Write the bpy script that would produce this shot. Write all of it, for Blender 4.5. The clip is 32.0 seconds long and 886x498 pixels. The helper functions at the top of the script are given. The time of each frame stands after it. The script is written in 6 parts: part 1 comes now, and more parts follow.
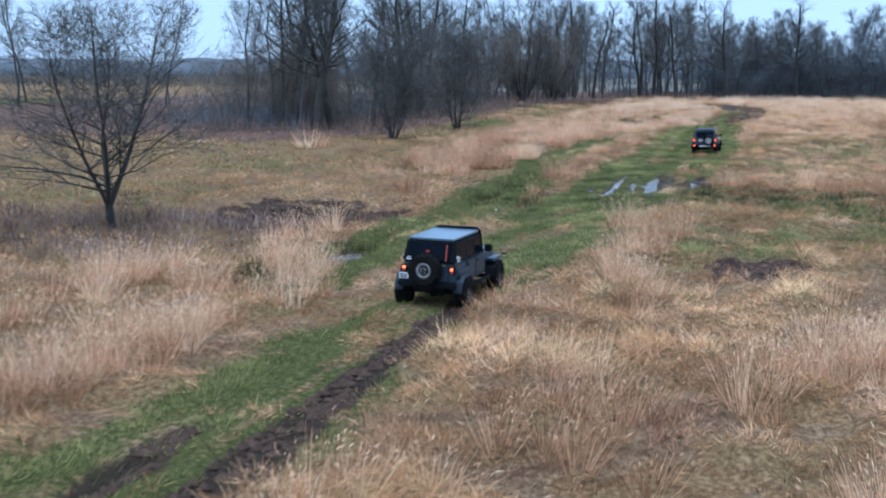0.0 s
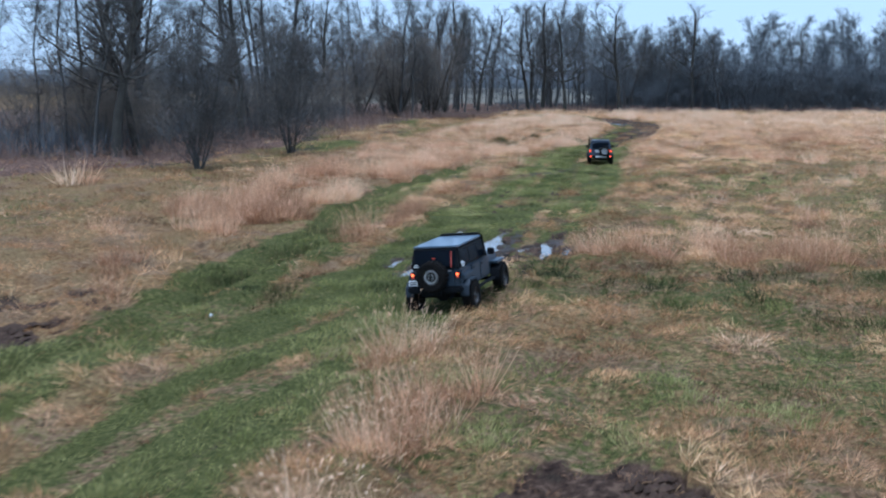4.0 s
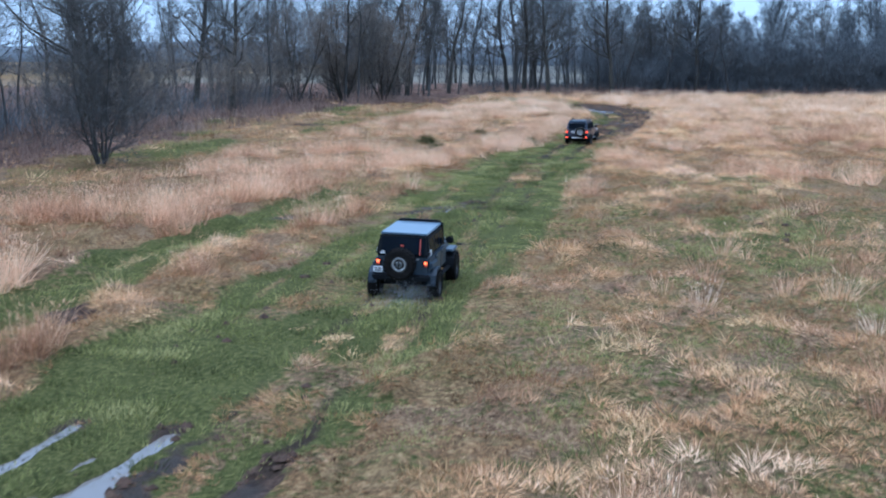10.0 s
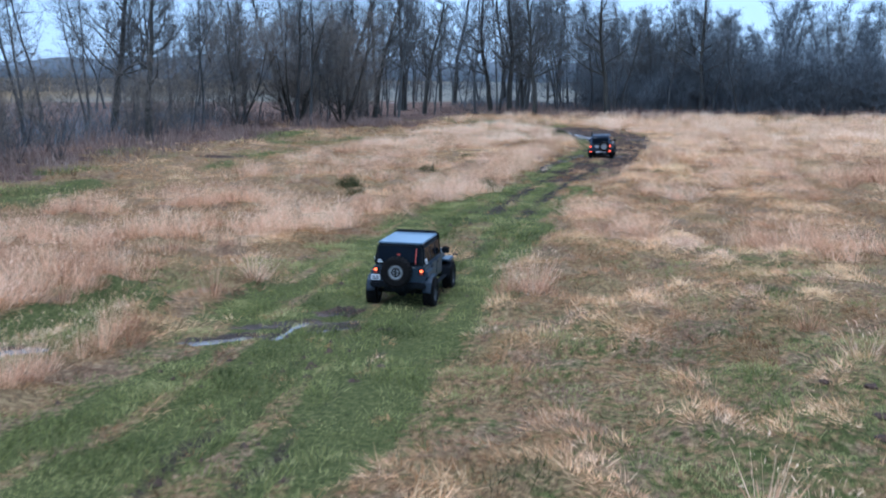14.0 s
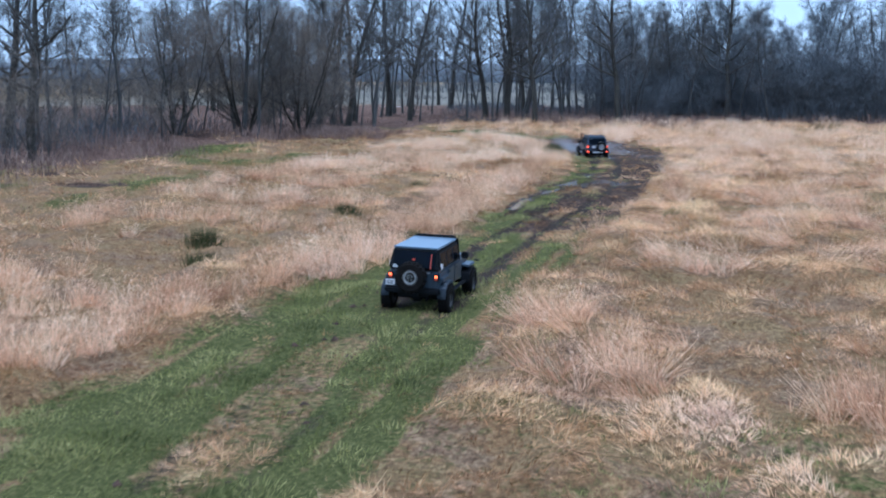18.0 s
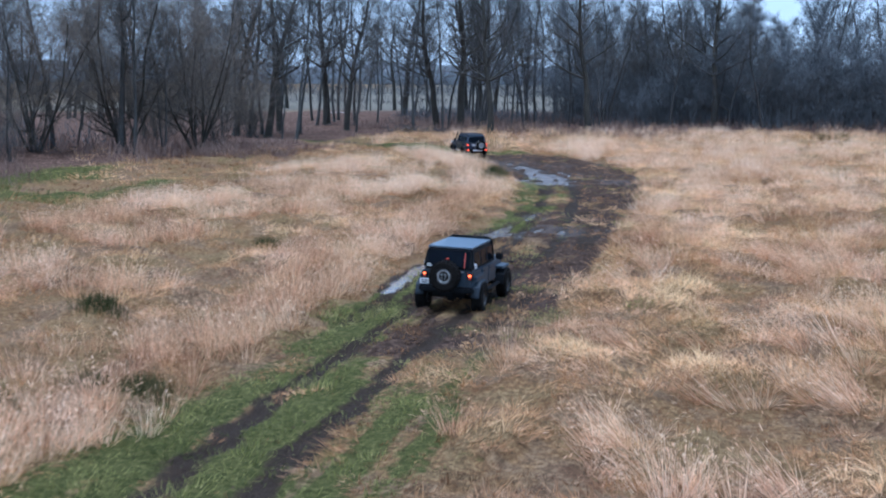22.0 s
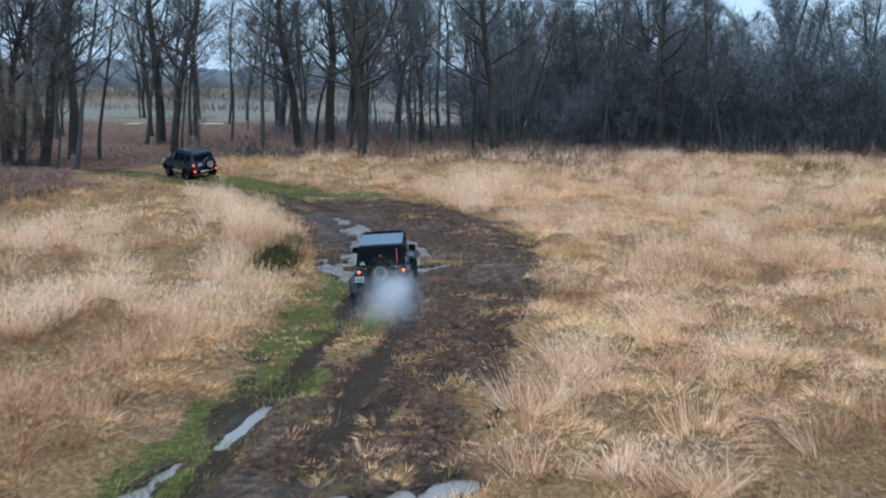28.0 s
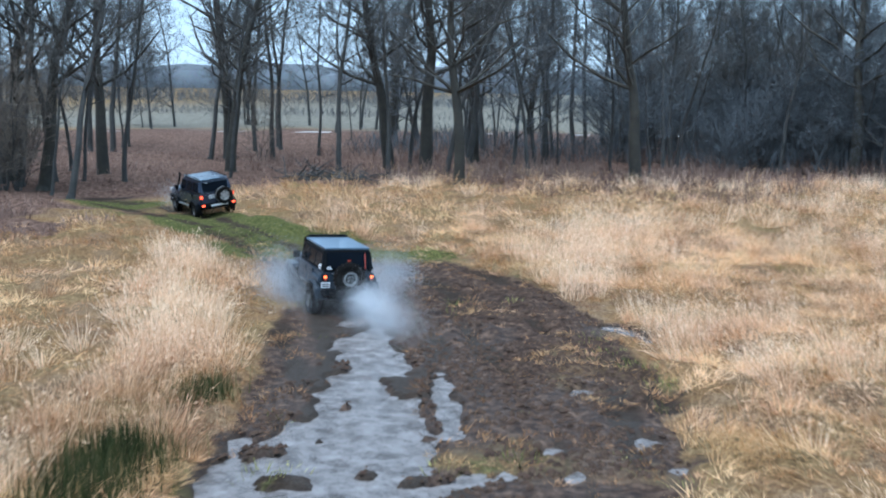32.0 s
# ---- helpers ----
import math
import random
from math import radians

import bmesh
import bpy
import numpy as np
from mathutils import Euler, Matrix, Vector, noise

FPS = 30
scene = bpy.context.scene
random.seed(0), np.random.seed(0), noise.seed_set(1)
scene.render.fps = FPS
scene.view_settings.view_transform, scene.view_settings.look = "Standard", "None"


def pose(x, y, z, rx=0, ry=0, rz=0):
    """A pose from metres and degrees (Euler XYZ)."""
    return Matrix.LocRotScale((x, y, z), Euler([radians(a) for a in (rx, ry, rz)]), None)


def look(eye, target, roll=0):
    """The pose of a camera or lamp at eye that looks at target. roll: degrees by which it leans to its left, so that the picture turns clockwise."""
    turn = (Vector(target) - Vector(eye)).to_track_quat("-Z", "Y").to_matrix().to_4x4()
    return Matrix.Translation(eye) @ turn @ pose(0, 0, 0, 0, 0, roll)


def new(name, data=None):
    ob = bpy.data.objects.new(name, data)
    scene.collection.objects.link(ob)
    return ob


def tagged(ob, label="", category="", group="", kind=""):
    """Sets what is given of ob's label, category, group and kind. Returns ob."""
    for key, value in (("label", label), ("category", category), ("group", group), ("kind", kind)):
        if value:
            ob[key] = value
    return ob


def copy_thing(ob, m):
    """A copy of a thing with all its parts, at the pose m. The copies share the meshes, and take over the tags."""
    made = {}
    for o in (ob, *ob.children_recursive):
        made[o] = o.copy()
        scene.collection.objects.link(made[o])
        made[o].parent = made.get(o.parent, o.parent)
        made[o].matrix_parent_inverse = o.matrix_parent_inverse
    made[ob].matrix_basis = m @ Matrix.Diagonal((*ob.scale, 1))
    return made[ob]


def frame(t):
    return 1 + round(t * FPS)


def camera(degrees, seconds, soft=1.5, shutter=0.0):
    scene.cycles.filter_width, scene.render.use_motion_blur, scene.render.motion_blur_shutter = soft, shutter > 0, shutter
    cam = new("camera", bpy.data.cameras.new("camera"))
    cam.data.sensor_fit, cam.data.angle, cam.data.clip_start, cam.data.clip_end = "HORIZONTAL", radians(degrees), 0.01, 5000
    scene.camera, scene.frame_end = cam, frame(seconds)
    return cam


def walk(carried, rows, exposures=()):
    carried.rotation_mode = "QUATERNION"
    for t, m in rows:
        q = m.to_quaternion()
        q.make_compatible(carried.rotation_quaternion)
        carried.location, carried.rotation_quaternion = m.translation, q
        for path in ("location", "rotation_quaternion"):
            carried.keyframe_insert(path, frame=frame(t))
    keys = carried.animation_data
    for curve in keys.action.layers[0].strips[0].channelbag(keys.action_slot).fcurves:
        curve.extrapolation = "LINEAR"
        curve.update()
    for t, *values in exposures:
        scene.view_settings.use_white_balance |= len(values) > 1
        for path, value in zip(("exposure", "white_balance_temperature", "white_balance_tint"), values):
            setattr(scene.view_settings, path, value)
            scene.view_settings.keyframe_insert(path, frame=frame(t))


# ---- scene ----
cam = camera(41.1, 32.0, 2.0, 0.5)
METRES, EYE, TILT, LEAN, TURN = 175.68, 6.2, 0.0, 0.0, 14.9
ROWS = [
    (0.0, 0.0, 0.0, 0.0, 0.05, -8.7, -0.3),
    (0.5, 0.0038, 0.0123, 0.0001, -0.16, -8.61, -0.29),
    (1.0, 0.0076, 0.0247, 0.0004, -0.58, -8.5, -0.27),
    (1.5, 0.0116, 0.0375, 0.0006, -1.13, -8.35, -0.3),
    (2.0, 0.0158, 0.0507, 0.0009, -1.64, -8.23, -0.33),
    (2.5, 0.0202, 0.0646, 0.001, -1.86, -8.2, -0.39),
    (3.0, 0.0246, 0.0793, 0.0012, -2.43, -8.11, -0.38),
    (3.5, 0.0293, 0.0945, 0.0015, -3.43, -8.15, -0.37),
    (4.0, 0.0342, 0.11, 0.0018, -4.56, -8.25, -0.34),
    (4.5, 0.0395, 0.1255, 0.0019, -5.21, -8.37, -0.36),
    (6.5, 0.0612, 0.1876, 0.0026, -5.9, -8.97, -0.16),
    (7.0, 0.0663, 0.2026, 0.003, -5.67, -9.26, -0.22),
    (7.5, 0.0711, 0.2164, 0.0034, -4.88, -9.48, -0.24),
    (8.0, 0.0754, 0.2289, 0.0036, -4.42, -9.62, -0.27),
    (8.5, 0.0796, 0.241, 0.0034, -4.2, -9.72, -0.32),
    (9.0, 0.0838, 0.2535, 0.0029, -4.06, -9.67, -0.36),
    (9.5, 0.088, 0.266, 0.0027, -3.98, -9.54, -0.38),
    (10.0, 0.0919, 0.2788, 0.0027, -4.01, -9.38, -0.41),
    (10.5, 0.0959, 0.2921, 0.0026, -3.89, -9.23, -0.41),
    (11.0, 0.0999, 0.3063, 0.0026, -3.76, -9.04, -0.46),
    (11.5, 0.104, 0.3211, 0.0026, -3.76, -8.85, -0.45),
    (12.0, 0.108, 0.336, 0.0025, -3.85, -8.68, -0.49),
    (12.5, 0.112, 0.3508, 0.0025, -3.84, -8.61, -0.48),
    (13.0, 0.1161, 0.3656, 0.0027, -3.73, -8.6, -0.54),
    (13.5, 0.1205, 0.381, 0.0028, -3.74, -8.59, -0.56),
    (14.0, 0.125, 0.3971, 0.0028, -3.81, -8.61, -0.53),
    (14.5, 0.1297, 0.4135, 0.003, -3.7, -8.71, -0.54),
    (16.5, 0.1467, 0.4782, 0.0028, -2.85, -8.6, -0.45),
    (17.0, 0.1506, 0.4932, 0.003, -2.82, -8.59, -0.45),
    (17.5, 0.1548, 0.5087, 0.0029, -2.85, -8.55, -0.49),
    (18.0, 0.1588, 0.5244, 0.0028, -2.78, -8.59, -0.5),
    (18.5, 0.1628, 0.5404, 0.0027, -2.78, -8.65, -0.46),
    (19.0, 0.1667, 0.5559, 0.0027, -2.83, -8.71, -0.45),
    (19.5, 0.1706, 0.5708, 0.0024, -2.84, -8.7, -0.39),
    (20.0, 0.1748, 0.5858, 0.0022, -3.16, -8.63, -0.33),
    (20.5, 0.1791, 0.6013, 0.0023, -3.55, -8.59, -0.33),
    (21.0, 0.1833, 0.6176, 0.0023, -3.57, -8.55, -0.36),
    (21.5, 0.1873, 0.6336, 0.0025, -3.59, -8.46, -0.39),
    (22.0, 0.1912, 0.6484, 0.0026, -3.6, -8.49, -0.41),
    (22.5, 0.195, 0.6625, 0.0025, -4.19, -8.54, -0.35),
    (23.0, 0.1989, 0.6761, 0.0025, -4.87, -8.58, -0.33),
    (23.5, 0.2031, 0.6903, 0.0026, -5.39, -8.56, -0.37),
    (24.0, 0.2075, 0.7049, 0.0025, -5.6, -8.47, -0.44),
    (24.5, 0.212, 0.7202, 0.0023, -5.88, -8.43, -0.47),
    (25.0, 0.2166, 0.7361, 0.0023, -6.34, -8.35, -0.51),
    (25.5, 0.2211, 0.752, 0.0024, -6.38, -8.36, -0.62),
    (27.5, 0.2376, 0.8175, 0.0024, -6.46, -8.25, -0.69),
    (28.0, 0.2417, 0.8341, 0.0023, -6.46, -8.23, -0.73),
    (28.5, 0.2458, 0.8501, 0.002, -6.47, -8.2, -0.71),
    (29.0, 0.2495, 0.865, 0.0018, -6.17, -8.17, -0.76),
    (29.5, 0.2533, 0.8807, 0.0015, -4.7, -8.23, -0.83),
    (30.0, 0.2568, 0.8963, 0.0014, -3.12, -8.22, -0.86),
    (30.5, 0.2599, 0.9119, 0.0012, -1.88, -8.12, -0.94),
    (31.0, 0.2629, 0.9283, 0.0013, -0.8, -8.04, -0.91),
    (31.5, 0.2653, 0.9452, 0.0015, -0.08, -8.05, -0.93),
    (32.0, 0.2675, 0.9625, 0.0018, 1.06, -8.15, -0.99),
]
walk(cam, [(t, pose(0, 0, EYE, TILT, LEAN, TURN) @ pose(METRES * x, METRES * y, METRES * z, 90 + pitch, roll, yaw)) for t, x, y, z, yaw, pitch, roll in ROWS],
     exposures=[(0, 1.24, 5330, 13), (2, 1.13, 5480, 14), (4, 1.10, 5450, 14), (6, 1.02, 5350, 14), (7, 1.03, 5230, 14), (8, 1.2, 5130, 14), (9, 1.30, 5170, 14), (10, 1.31, 5150, 14), (13, 1.30, 5130, 14), (19, 1.28, 5250, 16), (24, 1.19, 5430, 17), (28, 1.16, 5820, 10), (29, 1.10, 5900, 10), (30, 1.46, 5720, 10), (31, 1.43, 5800, 9), (32, 1.54, 5650, 8)])

# ---- light ----
world = bpy.data.worlds.new("overcast_sky")
scene.world = world
world.use_nodes = True
wn, wl = world.node_tree.nodes, world.node_tree.links
wn.clear()
w_out = wn.new("ShaderNodeOutputWorld")
w_bg = wn.new("ShaderNodeBackground")
w_sky = wn.new("ShaderNodeTexSky")
w_sky.sky_type = "NISHITA"
w_sky.sun_disc = False
w_sky.sun_elevation = radians(24)
w_sky.sun_rotation = radians(200)
w_sky.air_density, w_sky.dust_density = 1.0, 0.6
w_mix = wn.new("ShaderNodeMix")
w_mix.data_type = "RGBA"
w_mix.inputs[0].default_value = 0.94
w_mix.inputs[7].default_value = (2.2, 3.05, 3.85, 1)
wl.new(w_sky.outputs[0], w_mix.inputs[6])
wl.new(w_mix.outputs[2], w_bg.inputs[0])
w_bg.inputs[1].default_value = 0.115
wl.new(w_bg.outputs[0], w_out.inputs[0])
sun = new("sun", bpy.data.lights.new("sun", "SUN"))
sun.data.energy, sun.data.angle, sun.data.color = 1.6, radians(55), (0.93, 0.97, 1.0)
sun.matrix_world = look((0, 0, 80), (10, 12, 0))

# ---- materials ----


def node_mat(name):
    m = bpy.data.materials.new(name)
    m.use_nodes = True
    return m, m.node_tree.nodes, m.node_tree.links, m.node_tree.nodes["Principled BSDF"]


def rgba(c):
    return (c[0], c[1], c[2], 1.0)


def noise_node(n, l, scale, detail=4.0, rough=0.6, coords=None, kind="Object"):
    tex = n.new("ShaderNodeTexNoise")
    tex.inputs["Scale"].default_value, tex.inputs["Detail"].default_value = scale, detail
    tex.inputs["Roughness"].default_value = rough
    if coords is None:
        coords = n.new("ShaderNodeTexCoord").outputs[kind]
    l.new(coords, tex.inputs["Vector"])
    return tex


def ramp_node(n, l, source, stops):
    r = n.new("ShaderNodeValToRGB")
    e = r.color_ramp.elements
    while len(e) < len(stops):
        e.new(0.5)
    for k, (p, c) in enumerate(stops):
        e[k].position, e[k].color = p, rgba(c)
    l.new(source, r.inputs[0])
    return r


def mix_node(n, l, fac, a, b, blend="MIX"):
    m = n.new("ShaderNodeMix")
    m.data_type, m.blend_type = "RGBA", blend
    for slot, v in ((0, fac), (6, a), (7, b)):
        if isinstance(v, (int, float)):
            m.inputs[slot].default_value = v
        elif isinstance(v, tuple):
            m.inputs[slot].default_value = rgba(v)
        else:
            l.new(v, m.inputs[slot])
    return m.outputs[2]


def surface(name, dark, light, scale=3.0, rough=0.6, metal=0.0, bump=0.2, grain=40.0, coat=0.0, rough_spread=0.15, shine=0.5):
    """A two-scale mottled surface with fine relief."""
    m, n, l, p = node_mat(name)
    co = n.new("ShaderNodeTexCoord").outputs["Object"]
    big, fine = noise_node(n, l, scale, 5, 0.6, co), noise_node(n, l, grain, 4, 0.6, co)
    base = ramp_node(n, l, big.outputs[0], [(0.3, dark), (0.7, light)])
    l.new(mix_node(n, l, 0.25, base.outputs[0], fine.outputs[1], "OVERLAY"), p.inputs["Base Color"])
    mr = n.new("ShaderNodeMapRange")
    mr.inputs[3].default_value, mr.inputs[4].default_value = max(0.02, rough - rough_spread), min(1, rough + rough_spread)
    l.new(big.outputs[0], mr.inputs[0])
    l.new(mr.outputs[0], p.inputs["Roughness"])
    p.inputs["Metallic"].default_value = metal
    p.inputs["Specular IOR Level"].default_value = shine
    p.inputs["Coat Weight"].default_value = coat
    if bump:
        b = n.new("ShaderNodeBump")
        b.inputs["Strength"].default_value, b.inputs["Distance"].default_value = bump, 0.02
        l.new(fine.outputs[0], b.inputs["Height"])
        l.new(b.outputs[0], p.inputs["Normal"])
    return m


def weathering(n, l, co):
    """Dead grass in patches: purplish brown, bleached, orange, straw yellow, mossy."""
    return ramp_node(n, l, noise_node(n, l, 0.42, 5, 0.62, co).outputs[0], [(0.33, (0.72, 0.60, 0.62)), (0.43, (0.98, 0.93, 0.93)), (0.50, (1.0, 0.84, 0.68)), (0.57, (0.98, 0.94, 0.80)), (0.67, (0.84, 0.80, 0.60))]).outputs[0]


def blade_mat(name, colours, patch_scale=0.25, through_light=0.3, tuft=0.56, drift=0.0):
    """Thin leaves and stalks: a colour for each tuft and blade, drifting in large patches."""
    m, n, l, p = node_mat(name)
    geo = n.new("ShaderNodeNewGeometry")
    tone = n.new("ShaderNodeAttribute")
    tone.attribute_name = "tone"
    co = n.new("ShaderNodeTexCoord").outputs["Object"]
    big = noise_node(n, l, patch_scale, 3, 0.55, co)
    patch = n.new("ShaderNodeMapRange")
    patch.inputs[1].default_value, patch.inputs[2].default_value = 0.35, 0.65
    patch.inputs[3].default_value, patch.inputs[4].default_value = 0.0, 0.32
    l.new(big.outputs[0], patch.inputs[0])
    total = patch.outputs[0]
    for source, weight in ((geo.outputs["Random Per Island"], 0.74 - tuft), (tone.outputs["Fac"], tuft)):
        add = n.new("ShaderNodeMath")
        add.operation = "MULTIPLY_ADD"
        l.new(source, add.inputs[0])
        add.inputs[1].default_value = weight
        l.new(total, add.inputs[2])
        total = add.outputs[0]
    r = ramp_node(n, l, total, [(0.12 + 0.76 * k / (len(colours) - 1), c) for k, c in enumerate(colours)])
    colour = r.outputs[0]
    if drift:
        colour = mix_node(n, l, drift, colour, weathering(n, l, co), "MULTIPLY")
    l.new(colour, p.inputs["Base Color"])
    p.inputs["Roughness"].default_value = 0.75
    p.inputs["Specular IOR Level"].default_value = 0.2
    tr = n.new("ShaderNodeBsdfTranslucent")
    l.new(colour, tr.inputs[0])
    ms = n.new("ShaderNodeMixShader")
    ms.inputs[0].default_value = through_light
    l.new(p.outputs[0], ms.inputs[1])
    l.new(tr.outputs[0], ms.inputs[2])
    l.new(ms.outputs[0], n["Material Output"].inputs[0])
    return m


def ground_mat():
    m, n, l, p = node_mat("meadow_ground")
    co = n.new("ShaderNodeTexCoord").outputs["Object"]
    mid, small, fine = noise_node(n, l, 0.9, 5, 0.65, co), noise_node(n, l, 4.5, 4, 0.6, co), noise_node(n, l, 22, 4, 0.7, co)
    thatch = noise_node(n, l, 8.0, 7, 0.78, co)
    straw = ramp_node(n, l, thatch.outputs[0], [(0.36, (0.08, 0.053, 0.031)), (0.5, (0.18, 0.122, 0.07)), (0.64, (0.35, 0.25, 0.145))])
    moss = ramp_node(n, l, thatch.outputs[0], [(0.36, (0.024, 0.029, 0.009)), (0.5, (0.066, 0.070, 0.022)), (0.64, (0.15, 0.14, 0.05))])
    mud = ramp_node(n, l, small.outputs[0], [(0.32, (0.016, 0.010, 0.008)), (0.5, (0.052, 0.032, 0.023)), (0.66, (0.13, 0.083, 0.058))])
    slick = ramp_node(n, l, fine.outputs[0], [(0.35, (0.017, 0.012, 0.0085)), (0.65, (0.052, 0.037, 0.027))])
    litter = ramp_node(n, l, small.outputs[0], [(0.34, (0.045, 0.026, 0.021)), (0.5, (0.112, 0.067, 0.05)), (0.66, (0.215, 0.142, 0.107))])

    def attr(name):
        a = n.new("ShaderNodeAttribute")
        a.attribute_name = name
        return a.outputs["Fac"]

    def sharpen(a, noise, spread):
        """A mask with a ragged border."""
        s = n.new("ShaderNodeMath")
        s.operation = "MULTIPLY_ADD"
        l.new(noise, s.inputs[0])
        s.inputs[1].default_value = spread
        l.new(a, s.inputs[2])
        r = n.new("ShaderNodeMapRange")
        r.inputs[1].default_value, r.inputs[2].default_value = 0.35 + spread / 2, 0.65 + spread / 2
        l.new(s.outputs[0], r.inputs[0])
        return r.outputs[0]

    g = sharpen(attr("green"), small.outputs[0], 1.6)
    c = mix_node(n, l, g, mix_node(n, l, 0.85, straw.outputs[0], weathering(n, l, co), "MULTIPLY"), moss.outputs[0])
    k = sharpen(attr("mud"), fine.outputs[0], 0.8)
    c = mix_node(n, l, sharpen(attr("litter"), mid.outputs[0], 0.6), c, litter.outputs[0])
    fallow = ramp_node(n, l, mid.outputs[0], [(0.35, (0.11, 0.10, 0.08)), (0.65, (0.20, 0.185, 0.15))])
    c = mix_node(n, l, attr("fallow"), c, fallow.outputs[0])
    c = mix_node(n, l, k, c, mud.outputs[0])
    c = mix_node(n, l, sharpen(attr("dark"), small.outputs[0], 1.1), c, slick.outputs[0])
    c = mix_node(n, l, 0.5, c, fine.outputs[0], "SOFT_LIGHT")
    l.new(c, p.inputs["Base Color"])
    wet = n.new("ShaderNodeMapRange")
    wet.inputs[3].default_value, wet.inputs[4].default_value = 0.95, 0.6
    spec = n.new("ShaderNodeMapRange")
    spec.inputs[3].default_value, spec.inputs[4].default_value = 0.06, 0.18
    l.new(attr("wet"), spec.inputs[0])
    l.new(spec.outputs[0], p.inputs["Specular IOR Level"])
    l.new(attr("wet"), wet.inputs[0])
    l.new(wet.outputs[0], p.inputs["Roughness"])
    b = n.new("ShaderNodeBump")
    b.inputs["Strength"].default_value, b.inputs["Distance"].default_value = 0.8, 0.06
    l.new(fine.outputs[0], b.inputs["Height"])
    l.new(b.outputs[0], p.inputs["Normal"])
    return m


def water_mat():
    m, n, l, p = node_mat("puddle_water")
    p.inputs["Base Color"].default_value = (0.17, 0.152, 0.142, 1)
    p.inputs["Roughness"].default_value = 0.07
    p.inputs["IOR"].default_value = 1.33
    p.inputs["Specular IOR Level"].default_value = 0.9
    co = n.new("ShaderNodeTexCoord").outputs["Object"]
    t = noise_node(n, l, 4.0, 4, 0.55, co)
    b = n.new("ShaderNodeBump")
    b.inputs["Strength"].default_value, b.inputs["Distance"].default_value = 0.22, 0.03
    l.new(t.outputs[0], b.inputs["Height"])
    l.new(b.outputs[0], p.inputs["Normal"])
    return m


def pool_mat():
    """Stirred muddy water, choppy, with drifts of silt."""
    m, n, l, p = node_mat("stirred_pool_water")
    co = n.new("ShaderNodeTexCoord").outputs["Object"]
    silt = ramp_node(n, l, noise_node(n, l, 2.2, 6, 0.72, co).outputs[0], [(0.36, (0.075, 0.063, 0.057)), (0.52, (0.17, 0.152, 0.146)), (0.72, (0.27, 0.248, 0.24))])
    l.new(silt.outputs[0], p.inputs["Base Color"])
    p.inputs["Roughness"].default_value = 0.22
    p.inputs["IOR"].default_value = 1.33
    b = n.new("ShaderNodeBump")
    b.inputs["Strength"].default_value, b.inputs["Distance"].default_value = 0.7, 0.05
    l.new(noise_node(n, l, 6.0, 5, 0.65, co).outputs[0], b.inputs["Height"])
    l.new(b.outputs[0], p.inputs["Normal"])
    return m


def glow_mat(name, colour, strength):
    m, n, l, p = node_mat(name)
    p.inputs["Base Color"].default_value = rgba(colour)
    p.inputs["Roughness"].default_value = 0.25
    p.inputs["Emission Color"].default_value = rgba(colour)
    p.inputs["Emission Strength"].default_value = strength
    return m


def mist_mat(name, colour):
    m, n, l, p = node_mat(name)
    p.inputs["Base Color"].default_value = rgba(colour)
    p.inputs["Roughness"].default_value = 0.9
    tr = n.new("ShaderNodeBsdfTranslucent")
    tr.inputs[0].default_value = rgba(colour)
    ms = n.new("ShaderNodeMixShader")
    ms.inputs[0].default_value = 0.5
    l.new(p.outputs[0], ms.inputs[1])
    l.new(tr.outputs[0], ms.inputs[2])
    thin = n.new("ShaderNodeMixShader")
    thin.inputs[0].default_value = 0.45
    l.new(n.new("ShaderNodeBsdfTransparent").outputs[0], thin.inputs[1])
    l.new(ms.outputs[0], thin.inputs[2])
    l.new(thin.outputs[0], n["Material Output"].inputs[0])
    return m


M_GROUND, M_WATER, M_POOL = ground_mat(), water_mat(), pool_mat()
M_STRAW = blade_mat("dry_grass", [(0.057, 0.032, 0.019), (0.25, 0.138, 0.070), (0.59, 0.365, 0.20), (0.92, 0.665, 0.43)], 0.12, 0.3, 0.60, 0.85)
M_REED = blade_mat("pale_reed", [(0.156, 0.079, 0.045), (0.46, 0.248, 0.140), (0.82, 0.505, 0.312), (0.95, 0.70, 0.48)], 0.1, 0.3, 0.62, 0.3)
M_GREEN = blade_mat("meadow_grass", [(0.020, 0.028, 0.009), (0.092, 0.106, 0.030), (0.245, 0.245, 0.075), (0.43, 0.385, 0.155)], 0.3, 0.3, 0.66)
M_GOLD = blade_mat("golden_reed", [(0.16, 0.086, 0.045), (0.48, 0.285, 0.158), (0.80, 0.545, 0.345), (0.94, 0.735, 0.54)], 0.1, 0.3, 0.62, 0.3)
M_RUSH = blade_mat("dark_rush", [(0.016, 0.024, 0.009), (0.042, 0.056, 0.018), (0.10, 0.10, 0.038), (0.26, 0.20, 0.10)], 0.5)
M_BARK = surface("alder_bark", (0.034, 0.035, 0.034), (0.081, 0.079, 0.073), 1.5, 0.9, 0, 0.6, 18)
M_BARK_MOSS = surface("mossy_bark", (0.024, 0.023, 0.019), (0.062, 0.056, 0.044), 1.2, 0.9, 0, 0.6, 18)
M_TWIG = blade_mat("bare_twigs", [(0.046, 0.047, 0.047), (0.096, 0.093, 0.088), (0.158, 0.149, 0.135)], 0.1, 0.15)
M_WILLOW = blade_mat("willow_twigs", [(0.10, 0.083, 0.07), (0.165, 0.138, 0.113), (0.24, 0.205, 0.17)], 0.1, 0.15)
